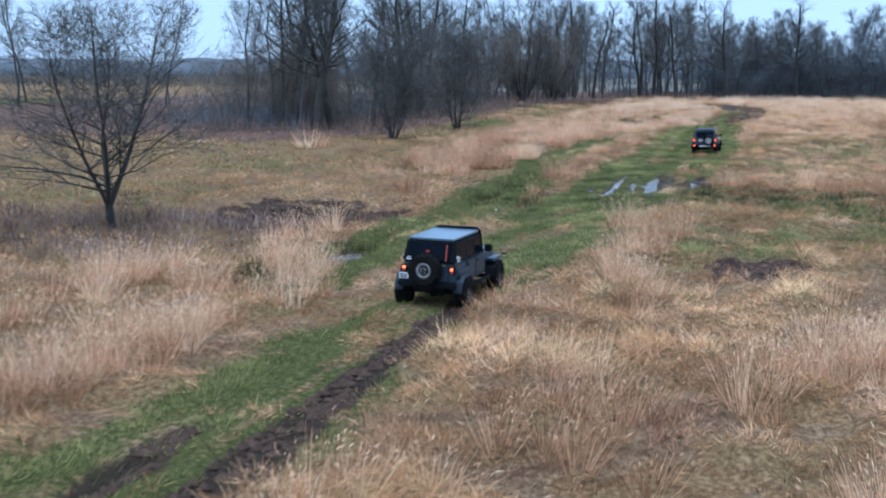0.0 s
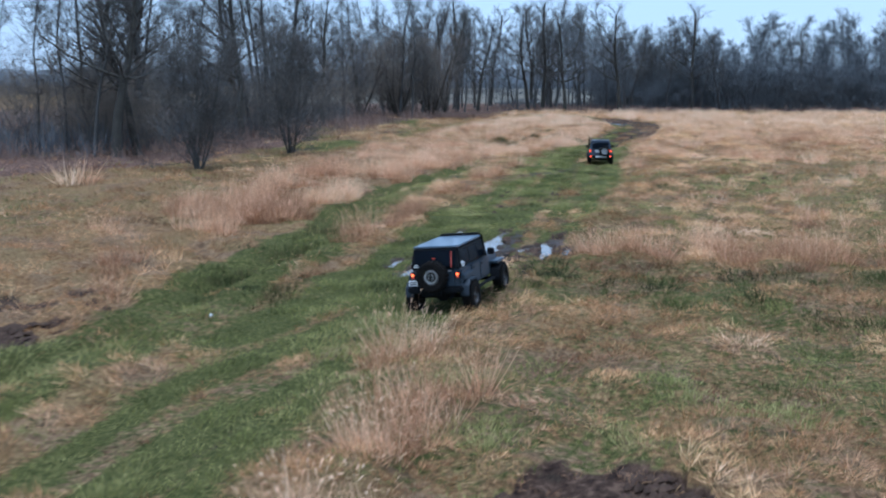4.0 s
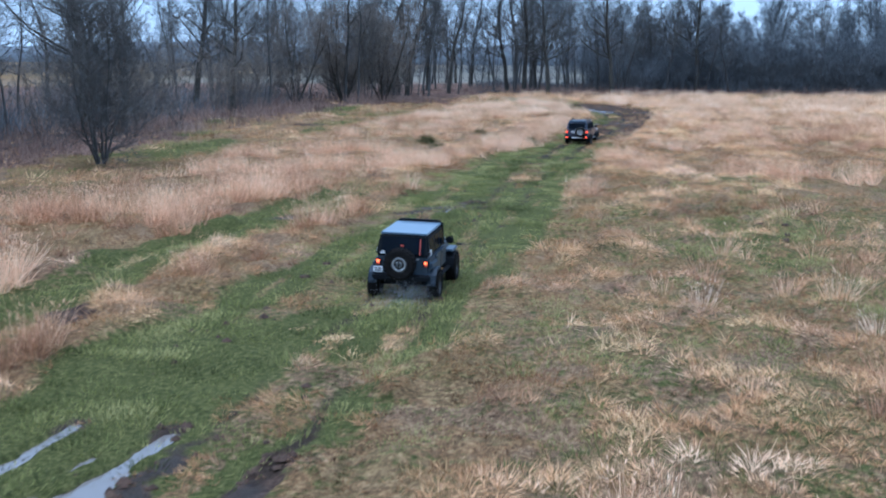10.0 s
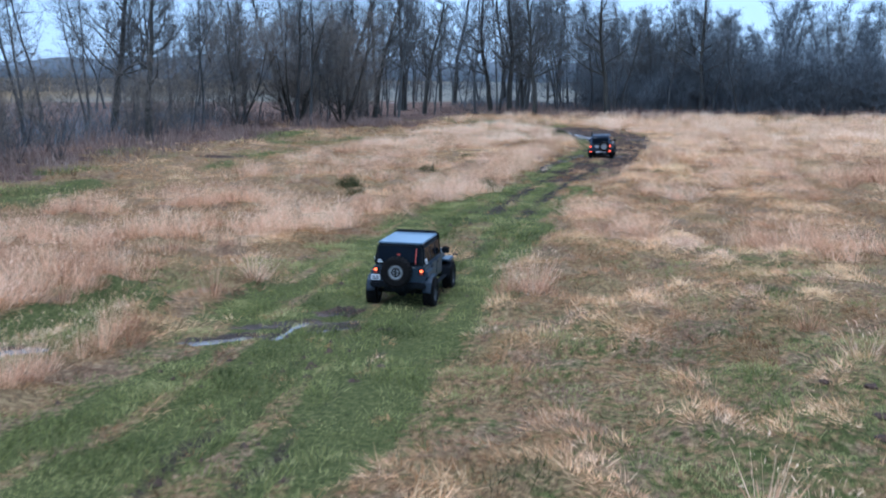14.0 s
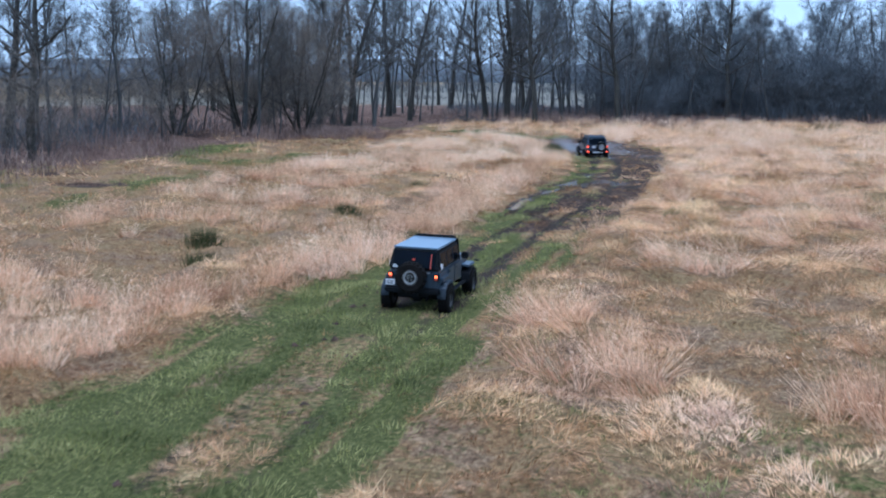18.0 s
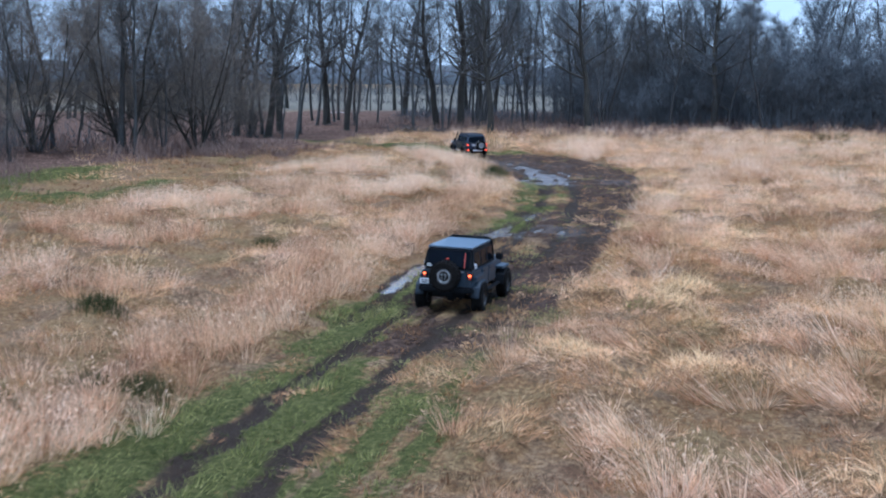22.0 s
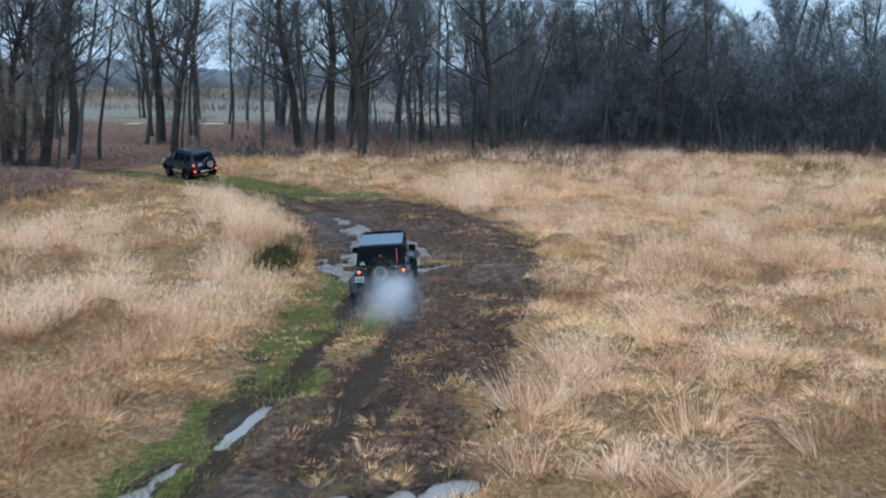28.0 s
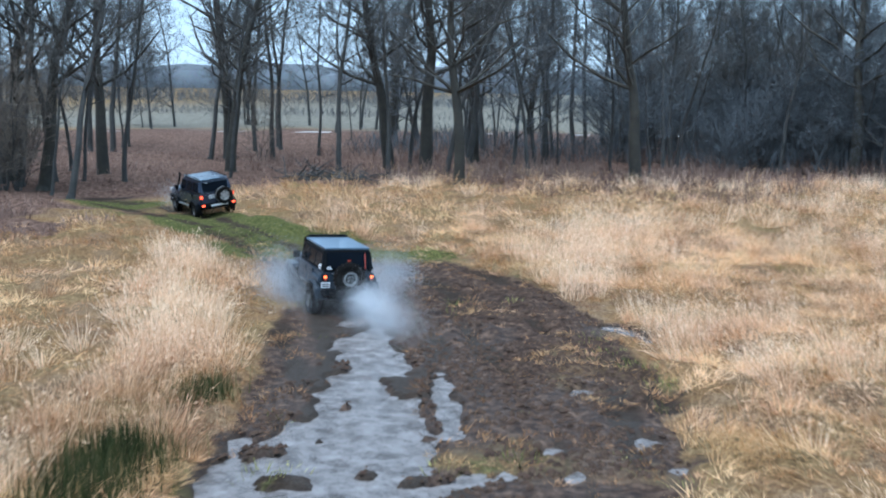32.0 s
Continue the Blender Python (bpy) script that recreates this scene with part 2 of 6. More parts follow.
M_BRUSH = blade_mat("brown_brush", [(0.09, 0.056, 0.047), (0.21, 0.14, 0.115), (0.39, 0.28, 0.22)], 0.08, 0.2)
# haze over the back wood put into the twig colour: lighter and bluish
M_THICKET = blade_mat("hazed_thicket", [(0.056, 0.066, 0.074), (0.105, 0.118, 0.13), (0.165, 0.178, 0.19)], 0.08, 0.1)
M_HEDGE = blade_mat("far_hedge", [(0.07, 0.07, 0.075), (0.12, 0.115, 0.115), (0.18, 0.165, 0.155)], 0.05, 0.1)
M_CLOD = surface("wet_mud_clods", (0.024, 0.015, 0.011), (0.092, 0.058, 0.041), 4, 0.85, 0, 0.7, 30, 0, 0.1, 0.12)
M_PAINT = surface("blue_grey_paint", (0.016, 0.030, 0.047), (0.029, 0.050, 0.075), 2, 0.45, 0.0, 0.03, 60, 0.15)
M_FLARE = surface("muddy_blue_flare", (0.010, 0.017, 0.025), (0.026, 0.037, 0.050), 3, 0.6, 0.0, 0.1, 60, 0.0, 0.15, 0.25)
M_ROOF = surface("grey_hardtop", (0.085, 0.13, 0.18), (0.12, 0.175, 0.235), 3, 0.45, 0.0, 0.05, 90, 0.4)
M_BLACK = surface("black_plastic", (0.004, 0.005, 0.0065), (0.009, 0.011, 0.014), 5, 0.6, 0, 0.15, 90, 0, 0.15, 0.1)
M_TYRE = surface("muddy_tyre_rubber", (0.005, 0.005, 0.005), (0.015, 0.013, 0.012), 6, 0.9, 0, 0.5, 50, 0, 0.08, 0.1)
M_ALLOY = surface("silver_alloy", (0.40, 0.41, 0.42), (0.62, 0.63, 0.64), 5, 0.35, 0.7, 0.05, 60)
M_DULL = surface("dull_grey_metal", (0.20, 0.205, 0.205), (0.36, 0.365, 0.36), 8, 0.55, 0.3, 0.1, 60)
M_RIM = surface("dirty_dark_rim", (0.03, 0.03, 0.032), (0.09, 0.085, 0.08), 6, 0.5, 0.4, 0.1, 60)
M_GLASS = surface("tinted_glass", (0.003, 0.005, 0.008), (0.006, 0.009, 0.014), 1, 0.12, 0, 0, 10, 0.0, 0.03, 0.03)
M_NAVY = surface("dark_navy_paint", (0.008, 0.014, 0.032), (0.02, 0.032, 0.064), 2, 0.3, 0.2, 0.03, 60, 0.6)
M_WHITE = surface("white_plate", (0.68, 0.70, 0.72), (0.80, 0.82, 0.84), 6, 0.4, 0, 0.02, 60)
M_TAIL = glow_mat("lit_tail_lamp", (1.0, 0.10, 0.04), 1.25)
M_AMBER = glow_mat("lit_amber_lamp", (1.0, 0.17, 0.05), 1.15)
M_RED = surface("red_plastic", (0.36, 0.05, 0.03), (0.5, 0.08, 0.05), 6, 0.4, 0, 0.02, 60)
M_INK = surface("grey_print", (0.10, 0.10, 0.11), (0.16, 0.16, 0.17), 6, 0.6, 0, 0.0, 60)
M_MIST = mist_mat("exhaust_mist", (0.88, 0.91, 0.95))
M_SPRAY = mist_mat("muddy_spray", (0.78, 0.81, 0.86))
M_MUDSPRAY = mist_mat("brown_mud_spray", (0.055, 0.047, 0.043))
M_MUDVEIL = mist_mat("thin_mud_veil", (0.40, 0.345, 0.32))
M_ROAD = surface("pale_gravel", (0.30, 0.28, 0.26), (0.42, 0.40, 0.37), 2, 0.9, 0, 0.4, 30)
# aerial haze put into the base colour: paler and bluer than wood
M_FARWOOD = surface("hazed_wood", (0.10, 0.12, 0.14), (0.16, 0.18, 0.20), 0.08, 0.95, 0, 0.3, 1.0)

# ---- geometry helpers ----


def mesh_np(name, verts, faces, smooth=False):
    """A mesh from arrays: verts (n, 3), faces (m, 3 or 4)."""
    verts, faces = np.asarray(verts, dtype=np.float32), np.asarray(faces, dtype=np.int32)
    me, (m, k) = bpy.data.meshes.new(name), faces.shape
    me.vertices.add(len(verts))
    me.vertices.foreach_set("co", verts.ravel())
    me.loops.add(m * k)
    me.loops.foreach_set("vertex_index", faces.ravel())
    me.polygons.add(m)
    me.polygons.foreach_set("loop_start", np.arange(m, dtype=np.int32) * k)
    me.polygons.foreach_set("loop_total", np.full(m, k, dtype=np.int32))
    if smooth:
        me.polygons.foreach_set("use_smooth", np.ones(m, dtype=bool))
    me.update(calc_edges=True)
    return me


def part_mesh(name, me, material, parent, label=""):
    if not me.materials:
        me.materials.append(material)
    ob = new(name, me)
    ob.parent = parent
    return tagged(ob, label)


def part(name, bm, material, parent, label=""):
    me = bpy.data.meshes.new(name)
    bm.to_mesh(me)
    bm.free()
    return part_mesh(name, me, material, parent, label)


def set_tone(me, tones):
    me.attributes.new("tone", "FLOAT", "POINT").data.foreach_set("value", np.asarray(tones, dtype=np.float32))


def stuff(name, verts, faces, material, label, category, tones=None):
    me = mesh_np(name, verts, faces)
    if tones is not None:
        set_tone(me, tones)
    me.materials.append(material)
    return tagged(new(name, me), label, category, kind="stuff")


def box(x0, x1, y0, y1, z0, z1, bevel=0.03, taper=None, segments=2):
    """A bevelled block; taper (dx, dy0, dy1): how far its top draws in at the sides, the back and the front."""
    bm = bmesh.new()
    t = taper or (0, 0, 0)
    vs = [bm.verts.new(p) for p in (
        (x0, y0, z0), (x1, y0, z0), (x1, y1, z0), (x0, y1, z0),
        (x0 + t[0], y0 + t[1], z1), (x1 - t[0], y0 + t[1], z1), (x1 - t[0], y1 - t[2], z1), (x0 + t[0], y1 - t[2], z1))]
    for f in ((3, 2, 1, 0), (4, 5, 6, 7), (0, 1, 5, 4), (1, 2, 6, 5), (2, 3, 7, 6), (3, 0, 4, 7)):
        bm.faces.new([vs[i] for i in f])
    if bevel:
        bmesh.ops.bevel(bm, geom=bm.edges[:], offset=bevel, segments=segments, affect="EDGES", clamp_overlap=True)
    return bm


def lathe(profile, steps=28, axis="x"):
    """A ring swept round an axis: profile of (along, radius)."""
    bm = bmesh.new()
    rings = []
    for k in range(steps):
        a = 2 * math.pi * k / steps
        ring = []
        for u, r in profile:
            c, s = r * math.cos(a), r * math.sin(a)
            ring.append(bm.verts.new({"x": (u, c, s), "y": (s, u, c), "z": (c, s, u)}[axis]))
        rings.append(ring)
    for k in range(steps):
        a, b = rings[k], rings[(k + 1) % steps]
        for j in range(len(profile) - 1):
            bm.faces.new((a[j], a[j + 1], b[j + 1], b[j]))
    bmesh.ops.recalc_face_normals(bm, faces=bm.faces[:])
    return bm


def rod(points, radius, sides=8):
    """A round bar along a line of points."""
    v, f = tubes([(points[k], points[k + 1], radius, radius) for k in range(len(points) - 1)], sides)
    bm = bmesh.new()
    vs = [bm.verts.new(p) for p in v]
    for q in f:
        bm.faces.new([vs[i] for i in q])
    return bm


def tubes(segments, sides):
    """Tapered open prisms from (start, end, radius, radius)."""
    if not len(segments):
        return np.zeros((0, 3)), np.zeros((0, 4), int)
    p0 = np.array([s[0] for s in segments], float)
    p1 = np.array([s[1] for s in segments], float)
    r0 = np.array([s[2] for s in segments], float)
    r1 = np.array([s[3] for s in segments], float)
    d = p1 - p0
    d /= np.linalg.norm(d, axis=1, keepdims=True) + 1e-9
    ref = np.where(np.abs(d[:, 2:3]) < 0.9, np.array([[0, 0, 1.0]]), np.array([[1.0, 0, 0]]))
    u = np.cross(d, ref)
    u /= np.linalg.norm(u, axis=1, keepdims=True) + 1e-9
    w = np.cross(d, u)
    n = len(segments)
    verts = np.zeros((n, 2, sides, 3))
    for k in range(sides):
        a = 2 * math.pi * k / sides
        o = u * math.cos(a) + w * math.sin(a)
        verts[:, 0, k] = p0 + o * r0[:, None]
        verts[:, 1, k] = p1 + o * r1[:, None]
    base = (np.arange(n) * 2 * sides)[:, None]
    k = np.arange(sides)
    k2 = (k + 1) % sides
    faces = np.stack([base + k, base + k2, base + sides + k2, base + sides + k], axis=-1)
    return verts.reshape(-1, 3), faces.reshape(-1, 4)


def grid_noise(x, y, scale, seed):
    """Smooth value noise, 0 to 1, at places x, y."""
    x, y = np.asarray(x, float) / scale, np.asarray(y, float) / scale
    i, j = np.floor(x).astype(np.int64), np.floor(y).astype(np.int64)
    fx, fy = x - i, y - j
    fx, fy = fx * fx * (3 - 2 * fx), fy * fy * (3 - 2 * fy)

    def h(a, b):
        v = (a * 374761393 + b * 668265263 + seed * 974711) & 0x7FFFFFFF
        v = ((v ^ (v >> 13)) * 1274126177) & 0x7FFFFFFF
        return ((v ^ (v >> 16)) & 0xFFFF) / 65535.0

    return (h(i, j) * (1 - fx) + h(i + 1, j) * fx) * (1 - fy) + (h(i, j + 1) * (1 - fx) + h(i + 1, j + 1) * fx) * fy


def step(a, b, v):
    t = np.clip((v - a) / (b - a), 0, 1)
    return t * t * (3 - 2 * t)


def hill(x, y, cx, cy, rx, ry, turn=0.0):
    """1 in the middle of an ellipse, 0 at its border and beyond."""
    c, s = math.cos(radians(turn)), math.sin(radians(turn))
    dx, dy = x - cx, y - cy
    u, v = (dx * c + dy * s) / rx, (-dx * s + dy * c) / ry
    return np.clip(1.0 - (u * u + v * v), 0, 1)

# ---- the plan: the track, its ruts, mud, puddles and grass ----
# the track's middle line and half width
TRACK = [(-9.1, -40, 2.1), (-9.0, 15, 2.1), (-8.6, 30, 1.9), (-7.7, 45, 2.4), (-6.6, 60, 3.2), (-5.8, 75, 3.8), (-5.4, 95, 4.1),
         (-5.4, 115, 4.0), (-5.0, 130, 3.5), (-3.6, 140, 3.1), (-2.9, 150, 3.0), (-2.3, 165, 3.3), (-1.85, 177, 3.1),
         (-2.4, 190, 3.7), (-4.3, 199, 4.6), (-7.5, 208, 4.4), (-12, 214.5, 3.6), (-17, 218.8, 2.6), (-23, 223.5, 2.0), (-32, 229.5, 1.7), (-48, 238, 1.5)]
# where the vehicles' middle runs
LINE = [(-8.6, -40), (-8.5, 15), (-8.3, 29), (-7.9, 35), (-7.5, 42), (-6.2, 47), (-5.1, 52), (-4.4, 58), (-4.1, 63), (-4.0, 80), (-4.3, 92), (-4.35, 108), (-4.6, 120),
        (-4.3, 130), (-4.1, 140), (-3.55, 150), (-2.85, 158), (-2.25, 164), (-2.3, 168), (-2.7, 175), (-3.0, 183), (-3.9, 189), (-5.0, 194), (-6.5, 199), (-8.5, 204), (-11.3, 209.5), (-14.5, 214), (-18.5, 219.5), (-23, 224), (-32, 230)]
# puddles: middle line and half width
FORD = [[(-7.46, 58.2, 0.13), (-7.34, 60.2, 0.13), (-7.26, 62, 0.13), (-7.3, 63.8, 0.14), (-7.4, 65.6, 0.19), (-7.43, 67.3, 0.15), (-7.48, 69, 0.11), (-7.46, 70.6, 0.07)], [(-8.3, 60.0, 0.1), (-8.28, 61.8, 0.1)],
        [(-6.25, 60.2, 0.12), (-6.3, 62.2, 0.12), (-6.5, 64, 0.16), (-6.55, 65.6, 0.2), (-6.4, 67.1, 0.12)], [(-6.39, 68.2, 0.05), (-6.32, 69.2, 0.05)],
        [(-5.56, 60.6, 0.26), (-5.5, 61.7, 0.26), (-5.48, 62.9, 0.4), (-5.6, 64.8, 0.56), (-5.66, 66.6, 0.42), (-5.64, 68.4, 0.26), (-5.5, 70.5, 0.16)],
        [(-4.8, 63.2, 0.12), (-4.72, 64.3, 0.22), (-4.4, 64.9, 0.34), (-4.0, 65.5, 0.34), (-3.75, 65.9, 0.2)], [(-4.95, 62.5, 0.14), (-4.4, 63.1, 0.14)],
        [(-3.32, 62.6, 0.12), (-3.2, 63.9, 0.2), (-3.28, 65.4, 0.17), (-3.62, 67.4, 0.1)], [(-2.56, 64.2, 0.16), (-2.5, 65.2, 0.18), (-2.46, 66.1, 0.14)]]
LANE = [[(-8.4, 99.9, 0.16), (-7.8, 100.2, 0.26), (-7.2, 100.9, 0.2)], [(-6.45, 100.9, 0.14), (-6.3, 103, 0.16)], [(-5.65, 101.9, 0.2), (-5.0, 102.5, 0.16)], [(-12.4, 97.4, 0.45), (-11.8, 98.4, 0.4)], [(-11.4, 70.4, 0.18), (-11.4, 71.6, 0.2)], [(-13.3, 36.3, 0.4), (-13.1, 37.6, 0.4)],
        [(-5.5, 153.6, 0.14), (-5.5, 156, 0.22), (-5.36, 158, 0.32), (-5.2, 160, 0.3)], [(-5.05, 160.8, 0.26), (-4.75, 163, 0.36), (-4.6, 165, 0.36)], [(-4.75, 166, 0.42), (-4.4, 167.3, 0.44), (-4.2, 168.6, 0.3), (-4.05, 170, 0.16), (-3.98, 171.4, 0.08)], [(-3.78, 166.8, 0.16), (-3.65, 168, 0.14)], [(-3.17, 166.9, 0.1), (-3.18, 167.6, 0.1)],
        [(-2.76, 168, 0.14), (-2.65, 169.9, 0.12)], [(-2.4, 167.4, 0.2), (-1.75, 167.8, 0.16)], [(-1.66, 167.9, 0.14), (-1.6, 169.6, 0.14)], [(-3.58, 172.3, 0.07), (-3.54, 175.2, 0.07)],
        [(-1.0, 169.7, 0.3), (-0.4, 169.9, 0.34), (0.12, 170.4, 0.24)], [(0.7, 170.5, 0.26), (1.1, 171.2, 0.24)]]
BEND = [[(-4.6, 191.0, 1.35), (-4.9, 193.0, 1.7), (-5.3, 195.0, 1.6), (-5.95, 197.0, 1.2), (-6.7, 200, 0.95), (-7.9, 203, 0.8), (-9.2, 205.8, 0.5), (-10.2, 207.6, 0.25)], [(-6.3, 191.6, 0.4), (-7.3, 194.6, 0.3)], [(-3.6, 196, 0.2), (-4.4, 198.4, 0.2), (-5.2, 200.6, 0.14)],
        [(-3.2, 192.9, 0.3), (-2.5, 194.2, 0.3)], [(-0.3, 196.5, 0.2), (-0.1, 197, 0.2)], [(-1.15, 194.5, 0.2), (-1.0, 194.9, 0.2)], [(0.5, 195.4, 0.16), (0.9, 196.0, 0.18)], [(-2.0, 199.8, 0.14), (-1.9, 200.2, 0.14)], [(-2.0, 195.2, 0.14), (-1.7, 196.0, 0.12)], [(-2.1, 206.8, 0.2), (-1.0, 205.6, 0.16)]]
PUDDLES = FORD + LANE + BEND
# the ditch beside the track
DITCH = [(-13.1, 24), (-12.9, 40), (-12.6, 52), (-12.7, 60), (-13.0, 66), (-13.5, 71), (-13.9, 79), (-14.1, 88), (-12.9, 96), (-12.5, 103), (-11.8, 114)]
# patches of bare churned earth: middle, half sizes, turn
EARTH = [(-18.2, 47, 5.6, 6.6, -20), (-0.1, 37.3, 2.2, 2.4, 0), (-11.8, 78.3, 0.7, 1.0, 0), (-5.9, 104.2, 1.2, 0.7, 20), (-11.9, 78.0, 0.5, 0.4, 0), (-4.9, 87.2, 0.5, 0.8, 0), (-5.6, 102.6, 1.1, 0.4, 30), (-4.95, 67.4, 0.5, 2.6, 0), (-3.5, 64.4, 0.5, 1.4, 0), (-30, 158, 4.5, 1.6, 15), (-36, 163, 4, 2, 10), (-6.6, 102.4, 1.6, 0.5, 30), (-4.4, 62.4, 1.0, 1.2, 0), (-3.2, 67.6, 0.5, 2.4, 0)]


def along(line, x, y):
    """Distance from the nearest of a line's segments less its half width there, and the half width."""
    best, width = np.full(np.shape(x), 1e9), np.zeros(np.shape(x))
    for a, b in zip(line, line[1:]):
        ax, ay, bx, by = a[0], a[1], b[0], b[1]
        wa, wb = (a[2], b[2]) if len(a) > 2 else (0, 0)
        dx, dy = bx - ax, by - ay
        t = np.clip(((x - ax) * dx + (y - ay) * dy) / (dx * dx + dy * dy), 0, 1)
        w = wa + (wb - wa) * t
        d = np.hypot(x - ax - t * dx, y - ay - t * dy) - w
        near = d < best
        best, width = np.where(near, d, best), np.where(near, w, width)
    return best, width


# where the woods' brown floor begins: as x over y on one side, as y over x at the end
WOOD_X = [(90, -36), (98, -33), (120, -34), (150, -37), (170, -39), (200, -34), (214, -28), (226, -27)]
WOOD_Y = [(-60, 215), (-36, 222), (-30, 237), (-20, 244), (-10, 248), (0, 253), (10, 258), (60, 266), (130, 276)]


# the gravel lane beyond the trees
ROAD = [(-400, 215), (-140, 256), (-100, 278), (-74, 295), (-64, 302), (-40, 314), (40, 345)]


def wood_floor(x, y):
    ragged = (grid_noise(x, y, 9, 91) - 0.5) * 9 + (grid_noise(x, y, 2.5, 92) - 0.5) * 3
    x, y = x + ragged, y + ragged
    side = step(0, 2.5, np.interp(y, [p[0] for p in WOOD_X], [p[1] for p in WOOD_X]) - x) * step(88, 104, y + 10 * (grid_noise(x, y, 7, 93) - 0.5))
    end = step(0, 3, y - np.interp(x, [p[0] for p in WOOD_Y], [p[1] for p in WOOD_Y]))
    return np.maximum(side, end) * (1 - step(0, 6, y - np.interp(x, [p[0] for p in ROAD], [p[1] for p in ROAD]) - 40 * step(0, 60, x))) * (1 - step(60, 110, -x - 30))


def bog(x, y):
    """Wet mossy ground beside the ford."""
    e = np.maximum(hill(x, y, 4, 56.5, 8.5, 6.2), hill(x, y, -1.2, 60, 2.6, 6))
    return step(0.1, 0.5, e + 0.5 * (grid_noise(x, y, 2.4, 27) - 0.5))


def masks(x, y):
    """Green, mud, wet and rut for places, 0 to 1."""
    n1, n2 = grid_noise(x, y, 3.0, 5), grid_noise(x, y, 0.8, 6)
    d, w = along(TRACK, x, y)
    d = d + (n1 - 0.5) * 1.1 + (n2 - 0.5) * 0.6
    inside = 1 - step(-0.5, 0.4, d)
    soft = np.where(y < 150, 1 - step(-1.5, 1.2, d), inside)
    off, _ = along([(p[0], p[1]) for p in LINE], x, y)
    rut = np.exp(-((off + (n2 - 0.5) * 0.3 + (grid_noise(x, y, 0.35, 26) - 0.5) * 0.2 - 0.82) / np.interp(y, [30, 36, 124, 128, 138, 142, 172, 178, 188, 191], [0.5, 0.26, 0.26, 0.46, 0.44, 0.28, 0.28, 0.38, 0.38, 0.28])) ** 2)
    swamp = step(138, 149, y + (n1 - 0.5) * 10)
    rut_strength = np.interp(y, [0, 15, 31, 35, 56, 60, 72, 77, 82, 96, 120, 126, 129, 136, 138.5, 142, 400], [0.9, 1, 0.9, 0.35, 0.3, 0.85, 0.64, 0.58, 0.56, 0.48, 0.42, 0.5, 0.8, 0.8, 0.85, 1, 1])
    rut_strength = np.where((y < 33) & (x < np.interp(y, [p[1] for p in LINE], [p[0] for p in LINE])), np.interp(y, [15.5, 20], [0.85, 0.12]), rut_strength)
    rut_strength = rut_strength * np.where((y > 36) & (y < 140), 0.45 + 0.9 * grid_noise(x, y, 2.2, 13), 1)
    # wheel marks that run along with the bend
    marks = grid_noise(off, y * 0.12, 0.42, 19) * step(142, 150, y)
    mud = np.maximum(rut * rut_strength, inside * swamp * np.clip(0.62 + 0.7 * (n1 - 0.5) + 0.5 * (n2 - 0.5) + 0.25 * step(176, 188, y), 0, 1))
    verge = inside * swamp * step(-2.1, -1.4, d) * (x < np.interp(y, [q[1] for q in TRACK], [q[0] for q in TRACK])) * (1 - step(191, 197, y)) * step(0.2, 0.5, n1 + 0.25)
    far_green = (1 - step(0.0, 1.2, d)) * step(213, 219, y - (x + 10) * 0.5) * (0.35 + 0.65 * step(0.3, 0.55, n1))
    verge = np.maximum(verge, np.exp(-(off / 0.38) ** 2) * step(176, 183, y) * (1 - step(186, 191, y)) * step(0.25, 0.5, n1 + 0.1))
    mud = mud * (1 - 0.9 * np.maximum(verge, far_green * (1 - 0.7 * rut)))
    for cx, cy, rx, ry, turn in EARTH:
        h = hill(x, y, cx, cy, rx, ry, turn)
        mud = np.maximum(mud, (h > 0) * step(0.25, 0.55, h + (n1 - 0.5) * 0.8 + (n2 - 0.5) * 1.1 + (grid_noise(x, y, 0.35, 23) - 0.5) * 0.9))
    dark = np.maximum(rut * rut_strength, inside * swamp * step(0.56, 0.82, marks) * 0.7)
    for cx, cy, rx, ry, turn in EARTH:
        dark = np.maximum(dark, step(0.1, 0.5, hill(x, y, cx, cy, rx, ry, turn)) * step(0.5, 0.85, n2) * 0.8)
    pud = np.zeros(np.shape(x))
    for line in PUDDLES:
        e, w = along(line, x, y)
        pud = np.maximum(pud, 1 - step(-0.10, 0.14, e + ((n2 - 0.5) + (grid_noise(x, y, 0.4, 8) - 0.5)) * np.clip(w * 1.3, 0.1, 0.36) + np.clip(w, 0, 1.3) * np.where(y < 150, 0.3, 1.0) * step(0.60, 0.74, grid_noise(x, y * 0.6, 0.45, 15) * 0.7 + 0.3 * grid_noise(off, y * 0.2, 0.5, 20))))
    near_pud, bank = np.zeros(np.shape(x)), np.zeros(np.shape(x))
    for line in PUDDLES:
        e, _ = along(line, x, y)
        near_pud = np.maximum(near_pud, 1 - step(0.6, 1.4, e))
        bank = np.maximum(bank, (1 - step(0.0, 0.34, e + (n2 - 0.5) * 0.4)) * step(0.25, 0.5, n1 + 0.1))
    mud = np.maximum(mud, np.maximum(pud * 0.9, bank * 0.8))
    dark = np.maximum(dark, bank * 0.55)
    centre = np.interp(y, [p[1] for p in LINE], [p[0] for p in LINE])
    streak = grid_noise((x - centre) * 1.0, y * 0.09, 0.5, 16) * 0.8 + grid_noise(x, y, 1.7, 17) * 0.3
    green = soft * np.interp(y, [138, 150], [1.0, 0.4]) * (0.46 + 0.66 * step(0.32, 0.6, streak))
    green = np.maximum(green, inside * step(50, 57, y) * (1 - step(76, 84, y)) * (1 - step(-5.2, -4.2, x)) * 1.0)
    green = np.maximum(green, verge * 0.85)
    green = np.maximum(green, far_green)
